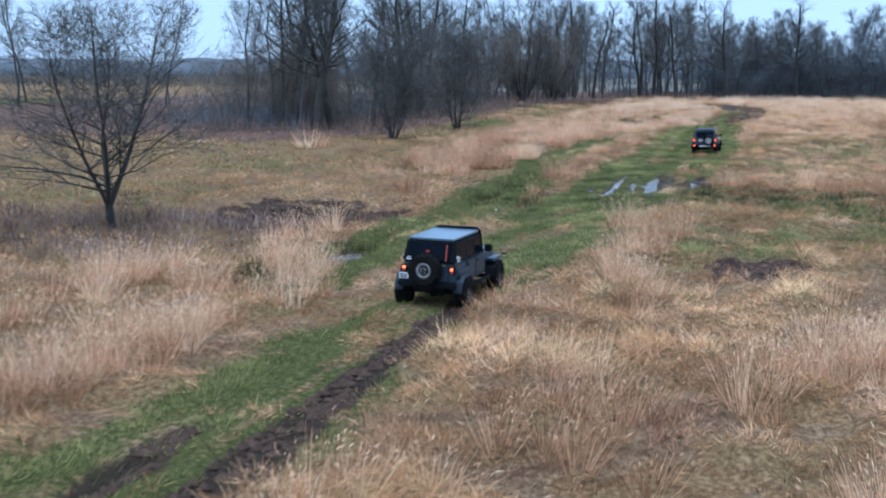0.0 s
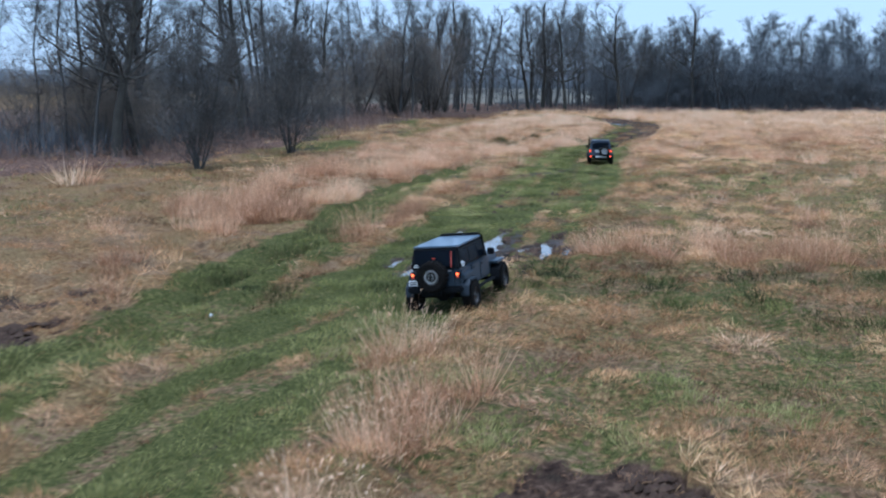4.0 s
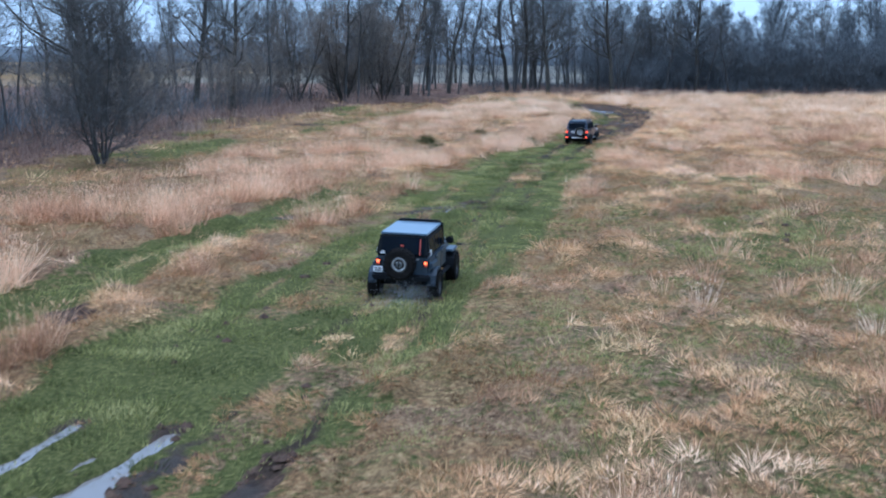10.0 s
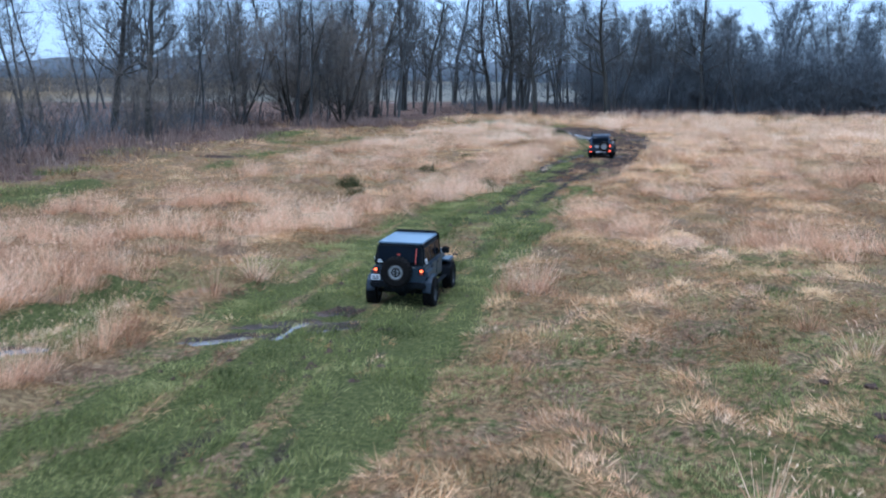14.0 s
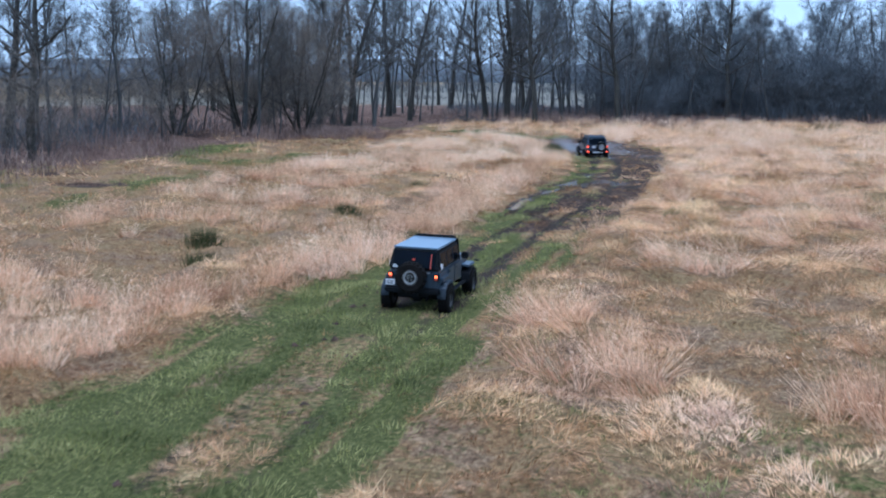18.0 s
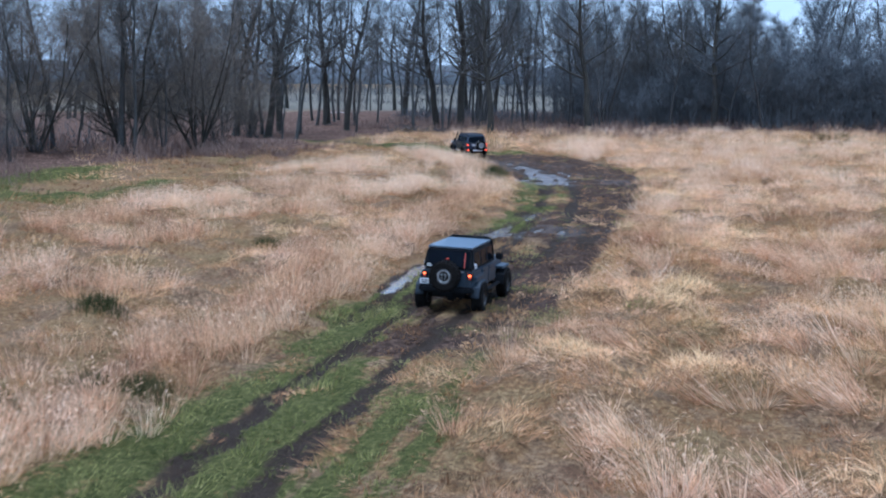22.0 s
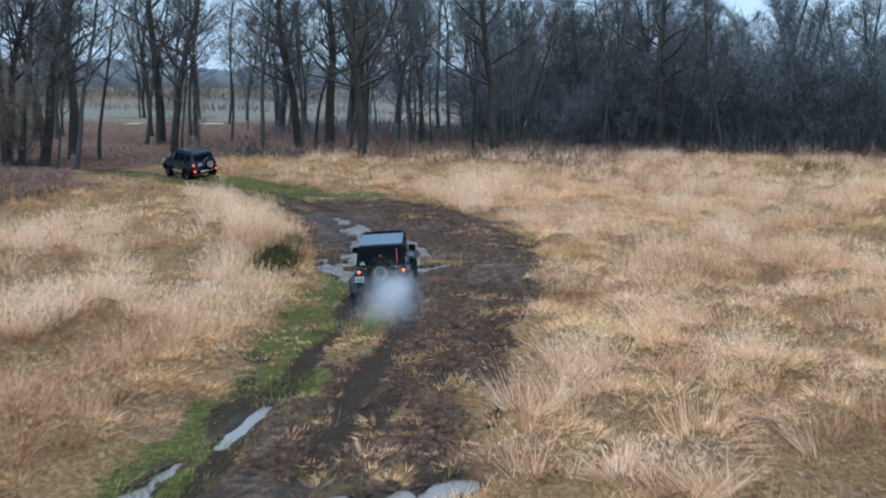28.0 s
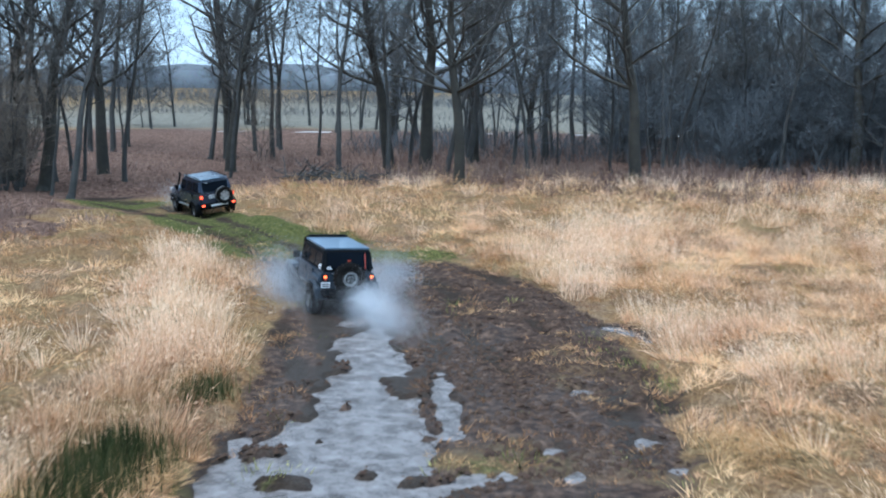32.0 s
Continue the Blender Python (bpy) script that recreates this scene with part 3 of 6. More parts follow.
    d_ditch = x - np.interp(y, [q[1] for q in DITCH], [q[0] for q in DITCH]) + (n1 - 0.5) * 0.7 + (n2 - 0.5) * 0.35
    beside = step(24, 34, y) * (1 - step(104, 114, y))
    ditch = np.exp(-(d_ditch / 0.5) ** 2) * beside
    green = np.maximum(green, step(-1.7, -1.0, d_ditch) * (1 - step(1.6, 2.6, d_ditch)) * beside * (0.6 + 0.4 * n1))
    # wet olive ground beside the ford
    green = np.maximum(green, bog(x, y) * (0.34 + 0.3 * n1))
    green = np.maximum(green, np.maximum(0.35 * step(285, 320, y), 0.65 * step(70, 100, -x) * step(120, 150, y) * (1 - step(190, 230, y))))
    # mown meadow on the other side: green shows through the straw
    meadow = step(-3, 0, x - np.interp(y, [q[1] for q in TRACK], [q[0] for q in TRACK])) * step(30, 42, y) * (1 - step(112, 130, y)) * 0.43 * (1 - step(16, 40, x + 14 * (grid_noise(x, y, 9, 24) - 0.5)))
    left = step(20, 26, -x) * (1 - step(0, 60, y - 95)) * 0.40 * (1 - step(45, 80, -x + 20 * (grid_noise(x, y, 12, 25) - 0.5)))
    green = np.maximum(green, np.maximum(meadow, left) * (0.3 + 0.7 * grid_noise(x, y, 6, 9) + 0.5 * grid_noise(x, y, 1.1, 10)))
    marsh = step(24, 28, -x) * (1 - step(40, 46, -x)) * step(112, 125, y) * (1 - step(190, 205, y)) * 0.75
    green = np.maximum(green, marsh * step(0.3, 0.6, grid_noise(x, y, 5, 18)))
    wet = np.maximum(np.maximum(near_pud * step(0.3, 0.7, mud), mud * 0.3 * step(34, 56, y)), inside * step(183, 190, y) * (1 - step(206, 212, y)) * step(0.35, 0.6, n1) * 0.95)
    return green, mud, wet, rut * rut_strength, pud, ditch, inside, near_pud, dark, marks * inside


def height(x, y, m=None):
    green, mud, wet, rut, pud, ditch, inside, near_pud, dark, marks = m or masks(x, y)
    z = (grid_noise(x, y, 5, 1) - 0.5) * 0.12 + ((grid_noise(x, y, 1.3, 2) - 0.5) * 0.14 + (grid_noise(x, y, 0.6, 12) - 0.5) * 0.12) * (1 - 0.6 * inside)
    z = z + 0.26 * step(0.32, 0.8, grid_noise(x, y, 1.25, 61)) * (1 - inside) * (1 - np.clip(mud * 1.5, 0, 1)) * (1 - np.clip(ditch * 2, 0, 1))
    z = z + mud * ((grid_noise(x, y, 0.55, 3) - 0.5) * 0.20 + (grid_noise(x, y, 0.28, 4) - 0.5) * 0.12) * (1 - 0.7 * rut)
    z = z - 0.12 * rut - 0.24 * ditch - 0.10 * step(0.5, 0.8, marks)
    # a brim round each puddle holds its water
    z = z * (1 - near_pud * 0.85)
    z = z - 0.2 * pud
    far = step(60, 400, np.maximum(np.abs(x), np.abs(y - 120) - 150))
    return z * (1 - far)


def spaced(parts):
    """Coordinates with their own spacing, stretch by stretch."""
    return np.concatenate([np.linspace(a, b, n, endpoint=False) for a, b, n in parts])


gx = spaced([(-2500, -400, 12), (-400, -90, 16), (-90, -30, 26), (-30, -14, 36), (-14, -9, 22), (-9, 2, 92), (2, 8, 20), (8, 20, 24), (20, 60, 22), (60, 400, 24), (400, 2600, 14)])
gy = spaced([(-600, -30, 14), (-30, 12, 30), (12, 57, 100), (57, 73, 100), (73, 95, 46), (95, 106, 50), (106, 135, 60), (135, 152, 56), (152, 176, 110), (176, 189, 40), (189, 209, 100), (209, 228, 46), (228, 300, 50), (300, 700, 40), (700, 4000, 16)])
GX, GY = np.meshgrid(gx, gy)
gm = masks(GX, GY)
GZ = height(GX, GY, gm)
nx, ny = len(gx), len(gy)
idx = np.arange(nx * ny).reshape(ny, nx)
quads = np.stack([idx[:-1, :-1], idx[:-1, 1:], idx[1:, 1:], idx[1:, :-1]], axis=-1).reshape(-1, 4)
ground_mesh = mesh_np("ground", np.stack([GX, GY, GZ], axis=-1).reshape(-1, 3), quads, True)
for attribute, values in (("green", gm[0]), ("mud", gm[1]), ("wet", gm[2]), ("dark", gm[8]), ("litter", wood_floor(GX, GY)), ("fallow", step(3, 9, GY - np.interp(GX, [p[0] for p in ROAD], [p[1] for p in ROAD])) * step(0, 40, 20 - GX) * step(-160, -90, GX))):
    ground_mesh.attributes.new(attribute, "FLOAT", "POINT").data.foreach_set("value", np.clip(values, 0, 1).astype(np.float32).ravel())
ground_mesh.materials.append(M_GROUND)
tagged(new("ground", ground_mesh), "wet winter meadow with a rutted muddy track", "ground", kind="structure")

# standing water, a sheet a puddle, just below the brim
for number, line in enumerate(PUDDLES):
    pts = np.array(line)
    wv, wf = [], []
    ts = np.linspace(0, 1, 12)
    seg = np.linspace(0, 1, len(pts))
    for t in ts:
        px, py, pw = [np.interp(t, seg, pts[:, k]) for k in range(3)]
        qx, qy = [np.interp(min(1, t + 0.02), seg, pts[:, k]) - np.interp(max(0, t - 0.02), seg, pts[:, k]) for k in range(2)]
        ln = math.hypot(qx, qy)
        ox, oy, pw = -qy / ln, qx / ln, pw + 0.45
        end = pw * 0.85 * (-1 if t == 0 else 1 if t == 1 else 0)
        for s in (-0.55, -0.2, 0.2, 0.55) if end else (-1, -0.33, 0.33, 1):
            wv.append((px + ox * s * pw + qx / ln * end, py + oy * s * pw + qy / ln * end, -0.085 - 0.004 * (number % 7)))
    for r in range(11):
        for c in range(3):
            wf.append((r * 4 + c, r * 4 + c + 1, r * 4 + 5 + c, r * 4 + 4 + c))
    me = mesh_np("puddle", wv, wf)
    me.materials.append(M_POOL if line in BEND else M_WATER)
    tagged(new("puddle", me), "still brown puddle reflecting the sky in the track", "puddle", "puddles in the track", "structure")

# ---- grass ----
rng = np.random.default_rng(7)


def blades(x, y, z, length, width, tilt, az, kite=False):
    """Single leaves, three or four corners each, leaning by tilt towards az."""
    n = len(x)
    face = rng.uniform(0, math.pi, n)
    top = np.stack([np.cos(az) * np.sin(tilt), np.sin(az) * np.sin(tilt), np.cos(tilt)], -1) * length[:, None]
    flat = np.clip(tilt - 0.5, 0, 1)[:, None]
    side = np.stack([np.cos(face), np.sin(face), np.zeros(n)], -1) * (1 - flat) + np.stack([-np.sin(az), np.cos(az), rng.normal(0, 0.3, n)], -1) * flat
    side *= (width / 2)[:, None] / (np.linalg.norm(side, axis=1, keepdims=True) + 1e-6)
    base = np.stack([x, y, z - 0.02], -1)
    if not kite:
        v = np.stack([base - side, base + side, base + top], 1)
        return v.reshape(-1, 3), np.arange(3 * n).reshape(n, 3)
    mid = base + top * 0.6
    tip = base + top + np.stack([np.cos(az), np.sin(az), -np.ones(n) * 0.4], -1) * (0.16 * length)[:, None]
    v = np.stack([base, mid - side, tip, mid + side], 1)
    return v.reshape(-1, 3), np.arange(4 * n).reshape(n, 4)


# stands of tall pale grass: middle, half sizes, turn, weight
STANDS_NEAR = [(-13.4, 24, 2.0, 8, 5, 0.9), (-16.5, 24, 3.5, 9, 0, 0.6), (-13.4, 32.6, 1.3, 2.2, 0, 0.9), (-11.6, 29, 0.6, 2.2, 0, 0.7), (-15.4, 38, 1.4, 4, 0, 0.5), (-3.7, 40.6, 0.9, 2.2, 0, 1.0), (-2.9, 42.4, 0.8, 1.6, 0, 0.95), (-3.4, 35.3, 1.0, 3.0, 8, 0.75), (-2.8, 31.4, 0.9, 2.2, 0, 0.7), (-4.8, 46, 0.7, 2.4, -8, 0.9), (-3.3, 27, 1.2, 3, 0, 0.55), (2.3, 33, 0.8, 1.2, 0, 0.7), (1.5, 29.8, 1.0, 1.5, 0, 0.6), (-1.4, 14, 4.9, 12, 0, 0.66), (4, 18, 6, 12, 0, 0.66), (-16.1, 57.6, 1.6, 3, 0, 0.9), (-13.8, 52, 1.0, 2, 0, 0.5), (-10.2, 57, 0.6, 4, 0, 0.6), (-33, 85.5, 1.8, 2, 0, 0.9)]
STANDS_MIDDLE = [(-10.5, 75, 0.55, 12, 0, 0.75), (-10.3, 91, 0.5, 8, 0, 0.75), (-9.7, 101, 0.55, 10, -3, 0.6), (-10.9, 67, 0.8, 3.4, 0, 0.9), (-1.2, 63.6, 0.8, 1.2, 0, 0.9), (0.6, 64.6, 1.3, 2.0, 0, 0.95), (2.9, 66.0, 1.3, 2.6, 0, 1.0), (4.6, 67.6, 1.1, 1.6, 0, 0.9), (4.6, 62.6, 2.2, 2.2, 0, 0.85), (6.6, 65.4, 1.8, 2.4, 0, 0.9), (0.8, 55.3, 1.2, 1.2, 0, 0.6), (3.2, 73.6, 0.7, 1.0, 0, 0.5), (7, 75.2, 1.2, 2.2, 0, 0.85), (4.0, 79.8, 0.5, 0.8, 0, 0.8), (5.1, 80.9, 0.5, 0.9, 0, 0.8), (2.1, 79.4, 0.4, 0.7, 0, 0.7), (11, 66, 3, 4, 0, 0.7), (-0.4, 102.5, 0.7, 2.0, 0, 0.95), (-0.3, 105.4, 0.7, 2.0, 0, 0.9), (-0.9, 92.4, 0.5, 2.6, -6, 0.5), (-0.8, 89, 0.5, 1.0, 0, 0.6), (-2.0, 92.0, 0.35, 1.8, 0, 0.4), (-1.0, 108.2, 1.0, 1.6, 0, 0.8), (-6.5, 111, 0.4, 1.0, 0, 0.3)]
STANDS_FAR = [(2.6, 121.3, 3.6, 1.5, -14, 0.9), (7.5, 119, 3.2, 1.8, -10, 0.9), (11.5, 117.5, 3, 2, 0, 0.8), (-0.2, 126.6, 1.0, 3.6, 8, 0.85), (1.6, 124.6, 1.8, 1.6, 0, 0.7), (-0.2, 141, 0.9, 8, 0, 0.6), (2.2, 137, 2.5, 5, 0, 0.55), (2.0, 152, 1.0, 10, -5, 0.5), (2.3, 172, 1.0, 14, 0, 0.6), (2.2, 192, 1.0, 8, 0, 0.7), (-0.5, 214, 4, 5, -40, 0.6), (-8, 223.5, 9, 2.0, -4, 0.8)]
STANDS = STANDS_NEAR + STANDS_MIDDLE + STANDS_FAR
BAND_IN = [(50, -17), (62, -15.5), (72, -14.4), (85, -14), (100, -13.6), (115, -11.4), (121, -10.2), (127, -9.2), (130, -8.3), (132, -7.5), (135, -7.0), (139, -6.5), (146, -6.2), (158, -6.1), (166, -6.2), (171, -6.1), (175, -6.0), (184.5, -5.8), (190, -6.9), (198, -9.0), (212, -15.2), (217, -20)]
BAND_OUT = [(50, -24), (85, -24), (121, -26), (146, -26), (190, -25), (217, -22)]


# clumps of dark rushes: middle, half sizes, how many leaves, height
RUSHES = ((-14.2, 31.0, 0.8, 0.8, 320, 0.7), (-13.3, 37.8, 0.7, 0.7, 260, 0.5), (-7.75, 190.2, 0.75, 1.1, 800, 0.85), (-8.2, 191.9, 0.75, 1.1, 800, 0.95), (-8.9, 196.4, 0.5, 1.0, 300, 0.7), (-12.7, 56.5, 0.8, 2.2, 420, 0.42), (-12.6, 62.5, 0.8, 2.2, 420, 0.4), (-13.2, 68.5, 0.7, 2.0, 360, 0.42), (-10.2, 53.5, 0.6, 1.6, 260, 0.4), (-7.3, 140.4, 0.5, 0.5, 400, 0.5), (-9.2, 141.5, 0.45, 0.45, 320, 0.48), (-12.3, 148.2, 0.6, 0.6, 360, 0.5), (-9.6, 138.8, 0.5, 0.5, 340, 0.48), (-11.95, 160.8, 0.5, 0.5, 320, 0.6), (-14.6, 137.2, 0.7, 0.7, 500, 0.65), (-13.1, 133.4, 0.5, 0.7, 440, 0.65), (17.2, 244, 1.1, 1.1, 300, 1.1), (19.3, 243.2, 1.0, 1.0, 260, 1.1), (13.6, 212.6, 1, 1, 160, 0.7))


def hem(x, y):
    """The close border of the reed grass along the track."""
    d = np.interp(y, [p[0] for p in BAND_IN], [p[1] for p in BAND_IN]) - x + 0.8 * (grid_noise(x, y, 2.0, 28) - 0.5)
    return step(0, 0.4, d) * (1 - step(1.8, 3.2, d)) * step(112, 124, y) * (1 - step(204, 212, y))


def tall(x, y):
    """How thick the tall pale grass stands."""
    v = np.zeros(np.shape(x))
    for cx, cy, rx, ry, turn, w in STANDS:
        v = np.maximum(v, w * step(0, 0.35, hill(x, y, cx, cy, rx, ry, turn)))
    inner = np.interp(y, [p[0] for p in BAND_IN], [p[1] for p in BAND_IN])
    outer = np.interp(y, [p[0] for p in BAND_OUT], [p[1] for p in BAND_OUT])
    band = step(0, 1.0, inner - x) * step(0, 4, x - outer) * step(58, 74, y) * (1 - step(210, 217, y))
    # two ribbons of reed with open laid grass between them
    inward = inner - x + 1.6 * (grid_noise(x, y, 3.0, 29) - 0.5)
    open_ground = step(108, 122, y) * step(3.0, 4.2, inward) * (1 - 0.75 * step(8.5, 11, inward))
    v = np.maximum(v, band * (1 - open_ground * (1 - step(0.54, 0.66, grid_noise(x, y, 4.2, 30)))))
    v = np.maximum(v, 0.45 * step(221, 226, y) * step(-16, -10, x))
    edge = np.interp(y, [q[1] for q in TRACK], [q[0] + q[2] for q in TRACK])
    v = np.maximum(v, 0.62 * step(126, 138, y) * step(0.2, 1.6, x - edge) * (1 - step(222, 236, y)))
    v = np.maximum(v, 0.16 * step(66, 76, y) * step(2, 6, x - edge))
    n = grid_noise(x, y, 1.6, 21) * 0.55 + grid_noise(x, y, 5, 22) * 0.45
    v = np.maximum(v * step(0.36, 0.56, n + 0.12 * v), 0.95 * hem(x, y)) * (1 - step(0.05, 0.25, hill(x, y, -7.9, 190.7, 0.85, 2.2, 10)))
    # the reed keeps clear of the rushes
    for cx, cy, rx, ry, _, _ in RUSHES:
        v = v * step(0, 0.35, np.hypot((x - cx) / (rx + 0.2), (y - cy + 0.3) / (ry + 0.5)) - 0.8)
    return v


pools = {"dry": [[], [], [], 0], "reed": [[], [], [], 0], "stalk": [[], [], [], 0], "green": [[], [], [], 0], "gold": [[], [], [], 0]}


def spread(values, k):
    return np.repeat(values, k)


def scatter(x0, x1, y0, y1, gap):
    """Places on a shaken grid."""
    gx_, gy_ = np.meshgrid(np.arange(x0, x1, gap), np.arange(y0, y1, gap))
    n = gx_.size
    return gx_.ravel() + rng.uniform(-0.5, 0.5, n) * gap, gy_.ravel() + rng.uniform(-0.5, 0.5, n) * gap


def fan(x, y, z, k, radius, dome, long, spread_in, spread_out, lean, lean_az, width, kite=False, lift=None):
    """Tussocks that open outwards from their middle, k leaves each; lean pulls all of a tussock one way. lift: leaves that begin part way up."""
    n = len(x) * k
    u, a = np.sqrt(rng.uniform(0, 1, n)), rng.uniform(0, 6.283, n)
    rr = spread(radius, k)
    open_ = spread_in + (spread_out - spread_in) * u + rng.normal(0, 0.16, n)
    ln, lz = spread(lean, k), spread(lean_az, k) + rng.normal(0, 0.35, n)
    vx, vy, vz = np.cos(a) * np.sin(open_) + ln * np.cos(lz), np.sin(a) * np.sin(open_) + ln * np.sin(lz), np.maximum(0.12, np.cos(open_))
    az, tilt = np.arctan2(vy, vx), np.arctan2(np.hypot(vx, vy), vz)
    bx, by, bz = spread(x, k) + np.cos(a) * u * rr, spread(y, k) + np.sin(a) * u * rr, spread(z, k) + spread(dome, k) * (1 - u * u)
    length = spread(long, k) * rng.uniform(0.55, 1.1, n)
    if lift is not None:
        up = length * rng.uniform(lift, 1.0, n)
        bx, by, bz = bx + np.cos(az) * np.sin(tilt) * up, by + np.sin(az) * np.sin(tilt) * up, bz + np.cos(tilt) * up
        length, tilt = rng.uniform(0.08, 0.19, n), np.clip(tilt + rng.normal(0.4, 0.4, n), 0, 1.8)
    v, f = blades(bx, by, bz, length, rng.uniform(0.6, 1.3, n) * width, tilt, az, kite)
    if kite:
        f = np.concatenate([f[:, [0, 1, 3]], f[:, [1, 2, 3]]])
    return v, f, 4 if kite else 3


def add(pool, made, tones, k, jitter):
    v, f, c = made
    p = pools[pool]
    p[0].append(v)
    p[1].append(f + p[3])
    p[2].append(np.repeat(np.clip(spread(tones, k) + rng.normal(0, jitter, len(tones) * k), 0, 1), c))
    p[3] += len(v)


# each stretch: x0, x1, y0, y1, how far apart the tussocks stand, leaves a tussock, size of the leaves
for x0, x1, y0, y1, gap, many, size in ((-14, 9, 10, 60, 0.35, 27, 1.0), (-13, 9, 60, 120, 0.35, 27, 1.0), (-12, 11, 120, 160, 0.35, 26, 1.0), (-11, 12, 160, 226, 0.36, 25, 1.05), (9, 20, 14, 60, 0.7, 18, 1.7), (9, 16, 60, 120, 0.5, 18, 1.3), (11, 22, 120, 160, 0.55, 18, 1.5), (12, 30, 160, 226, 0.6, 18, 1.5),
                                        (-28, -14, 22, 60, 0.52, 18, 1.5), (-28, -13, 60, 160, 0.52, 17, 1.4), (-28, -11, 160, 222, 0.52, 17, 1.4), (-60, -28, 30, 130, 1.1, 18, 2.6), (-45, -28, 130, 215, 1.1, 18, 2.6), (-26, 45, 226, 258, 0.8, 16, 2.0), (16, 50, 90, 226, 1.2, 18, 2.8), (30, 75, 200, 272, 1.2, 18, 2.8)):
    # low tussocks, dead and green
    x, y = scatter(x0, x1, y0, y1, gap)
    m = masks(x, y)
    g, mud, rut, pud, t = m[0], m[1], m[3], m[4], tall(x, y)
    zed = height(x, y, m)
    n = len(x)
    u, wood, wet_ground = rng.uniform(0, 1, n), wood_floor(x, y), bog(x, y)
    edge = np.interp(y, [q[1] for q in TRACK], [q[0] for q in TRACK])
    lumps, patch = step(0.22, 0.8, 0.75 * grid_noise(x, y, 1.25, 61) + 0.25 * grid_noise(x, y, 0.5, 60)), grid_noise(x, y, 3.4, 64)
    golden = np.maximum(step(125, 150, y) * (x > edge), (1 - step(28, 38, y)) * (x > -7))
    purple = step(0.52, 0.74, grid_noise(x, y, 4.6, 65))
    # shade put into the tone: raised lumps lighter, hollows and grass between reeds darker
    tone = np.clip(0.75 * lumps + 0.45 * patch + 0.2 * u - 0.24 + (0.2 + 0.1 * (y < 60) + 0.1 * step(160, 172, y)) * golden - 0.24 * purple - np.where(y > 108, 0.04, 0.3) * step(0.2, 0.5, t) - 0.38 * wet_ground - 0.2 * step(14, 18, -x) * (1 - step(95, 120, y)), 0, 1)
    hollow = grid_noise(x, y, 1.2, 81) * 0.6 + 0.4 * grid_noise(x, y, 0.6, 82)
    free = (pud < 0.15) & (u > wood * 0.8) & (rng.uniform(0, 1, n) > 0.8 * (1 - step(0.30, 0.45, hollow)))
    want = g * 0.95 + 0.13 * m[6] * step(34, 42, y) * (1 - step(128, 138, y)) + 0.85 * (grid_noise(x * 1.0, y * 0.45, 1.1, 67) - 0.5) + 0.7 * (grid_noise(x, y * 0.6, 0.5, 68) - 0.5) + 0.25 * (rng.uniform(0, 1, n) - 0.5)
    is_green = (want > 0.52) & (t < 0.35) & (u > mud * 1.1)
    s = free & ~is_green & (u > mud * np.where(y > 184, 0.75, 0.42)) & (rut < 0.5)
    count = s.sum()
    on_mud = np.clip(mud[s], 0, 1)
    comb = grid_noise(x[s], y[s], 4, 71) * 9 + rng.normal(0, 0.5, count)
    swell = (0.35 + 1.35 * lumps[s]) * (1 + 0.55 * golden[s] * (mud[s] < 0.3)) * (1 - 0.55 * on_mud) * np.where((g[s] > 0.5) & (t[s] < 0.3), 0.6, 1) * (1 - 0.3 * step(0.2, 0.5, t[s]))
    long = 0.25 * swell * size ** 0.5
    tones = tone[s] * (1 - 0.72 * on_mud) + np.interp(y[s], [150, 176, 182], [0.08, 0.08, 0.17]) * on_mud
    add("dry", fan(x[s], y[s], zed[s], many, np.full(count, gap * 0.62), 0.12 * swell * (1 - on_mud), long, 0.6, 1.35, 0.4 + 0.8 * grid_noise(x[s], y[s], 2.2, 69), comb, 0.017 * size), tones, many, 0.15)
    s = free & is_green
    x, y, zed, u, wet_ground = [np.concatenate([q[s]] * 2) for q in (x, y, zed, u, wet_ground)]
    count = len(x)
    x, y, s = x + rng.normal(0, gap * 0.3, count), y + rng.normal(0, gap * 0.3, count), slice(None)
    few = many // 2
    swell = (0.45 + 1.3 * step(0.25, 0.85, grid_noise(x[s], y[s], 0.9, 73))) * (1 + 0.8 * wet_ground[s])
    shade = 0.5 * grid_noise(x[s], y[s] * 0.5, 2.1, 62) + 0.34 * grid_noise(x[s], y[s] * 0.1, 0.55, 63) + 0.56 * step(0.25, 0.8, grid_noise(x[s], y[s] * 0.7, 0.7, 66)) + 0.18 * u[s] - 0.2 - 0.35 * wet_ground[s] - 0.06 * step(150, 165, y[s]) - 0.2 * (1 - step(26, 38, y[s])) - 0.14 * step(48, 54, y[s]) * (1 - step(60, 67, y[s])) - 0.22 * step(50, 58, y[s]) * (1 - step(70, 80, y[s]))
    add("green", fan(x[s], y[s], zed[s], few, np.full(count, gap * 1.25), 0.05 * swell, 0.145 * swell * size ** 0.5, 0.2, 0.95, 0.35 + 0 * swell, 1.2 + 0.8 * grid_noise(x[s], y[s], 5, 71), 0.018 * size), shade, few, 0.155)
    # tall reed grass, in clumps that open like fountains
    wide = max(0.6, gap * 1.25)
    x, y = scatter(x0, x1, y0, y1, wide)
    m = masks(x, y)
    t, zed, n = tall(x, y), height(x, y, m), len(x)
    clump = 0.62 * grid_noise(x, y, 2.2, 76) + 0.38 * grid_noise(x, y, 0.95, 78)
    clump = np.where((t > 0.8) & (y < 66), np.maximum(clump, 0.45 + 0.3 * clump), clump)
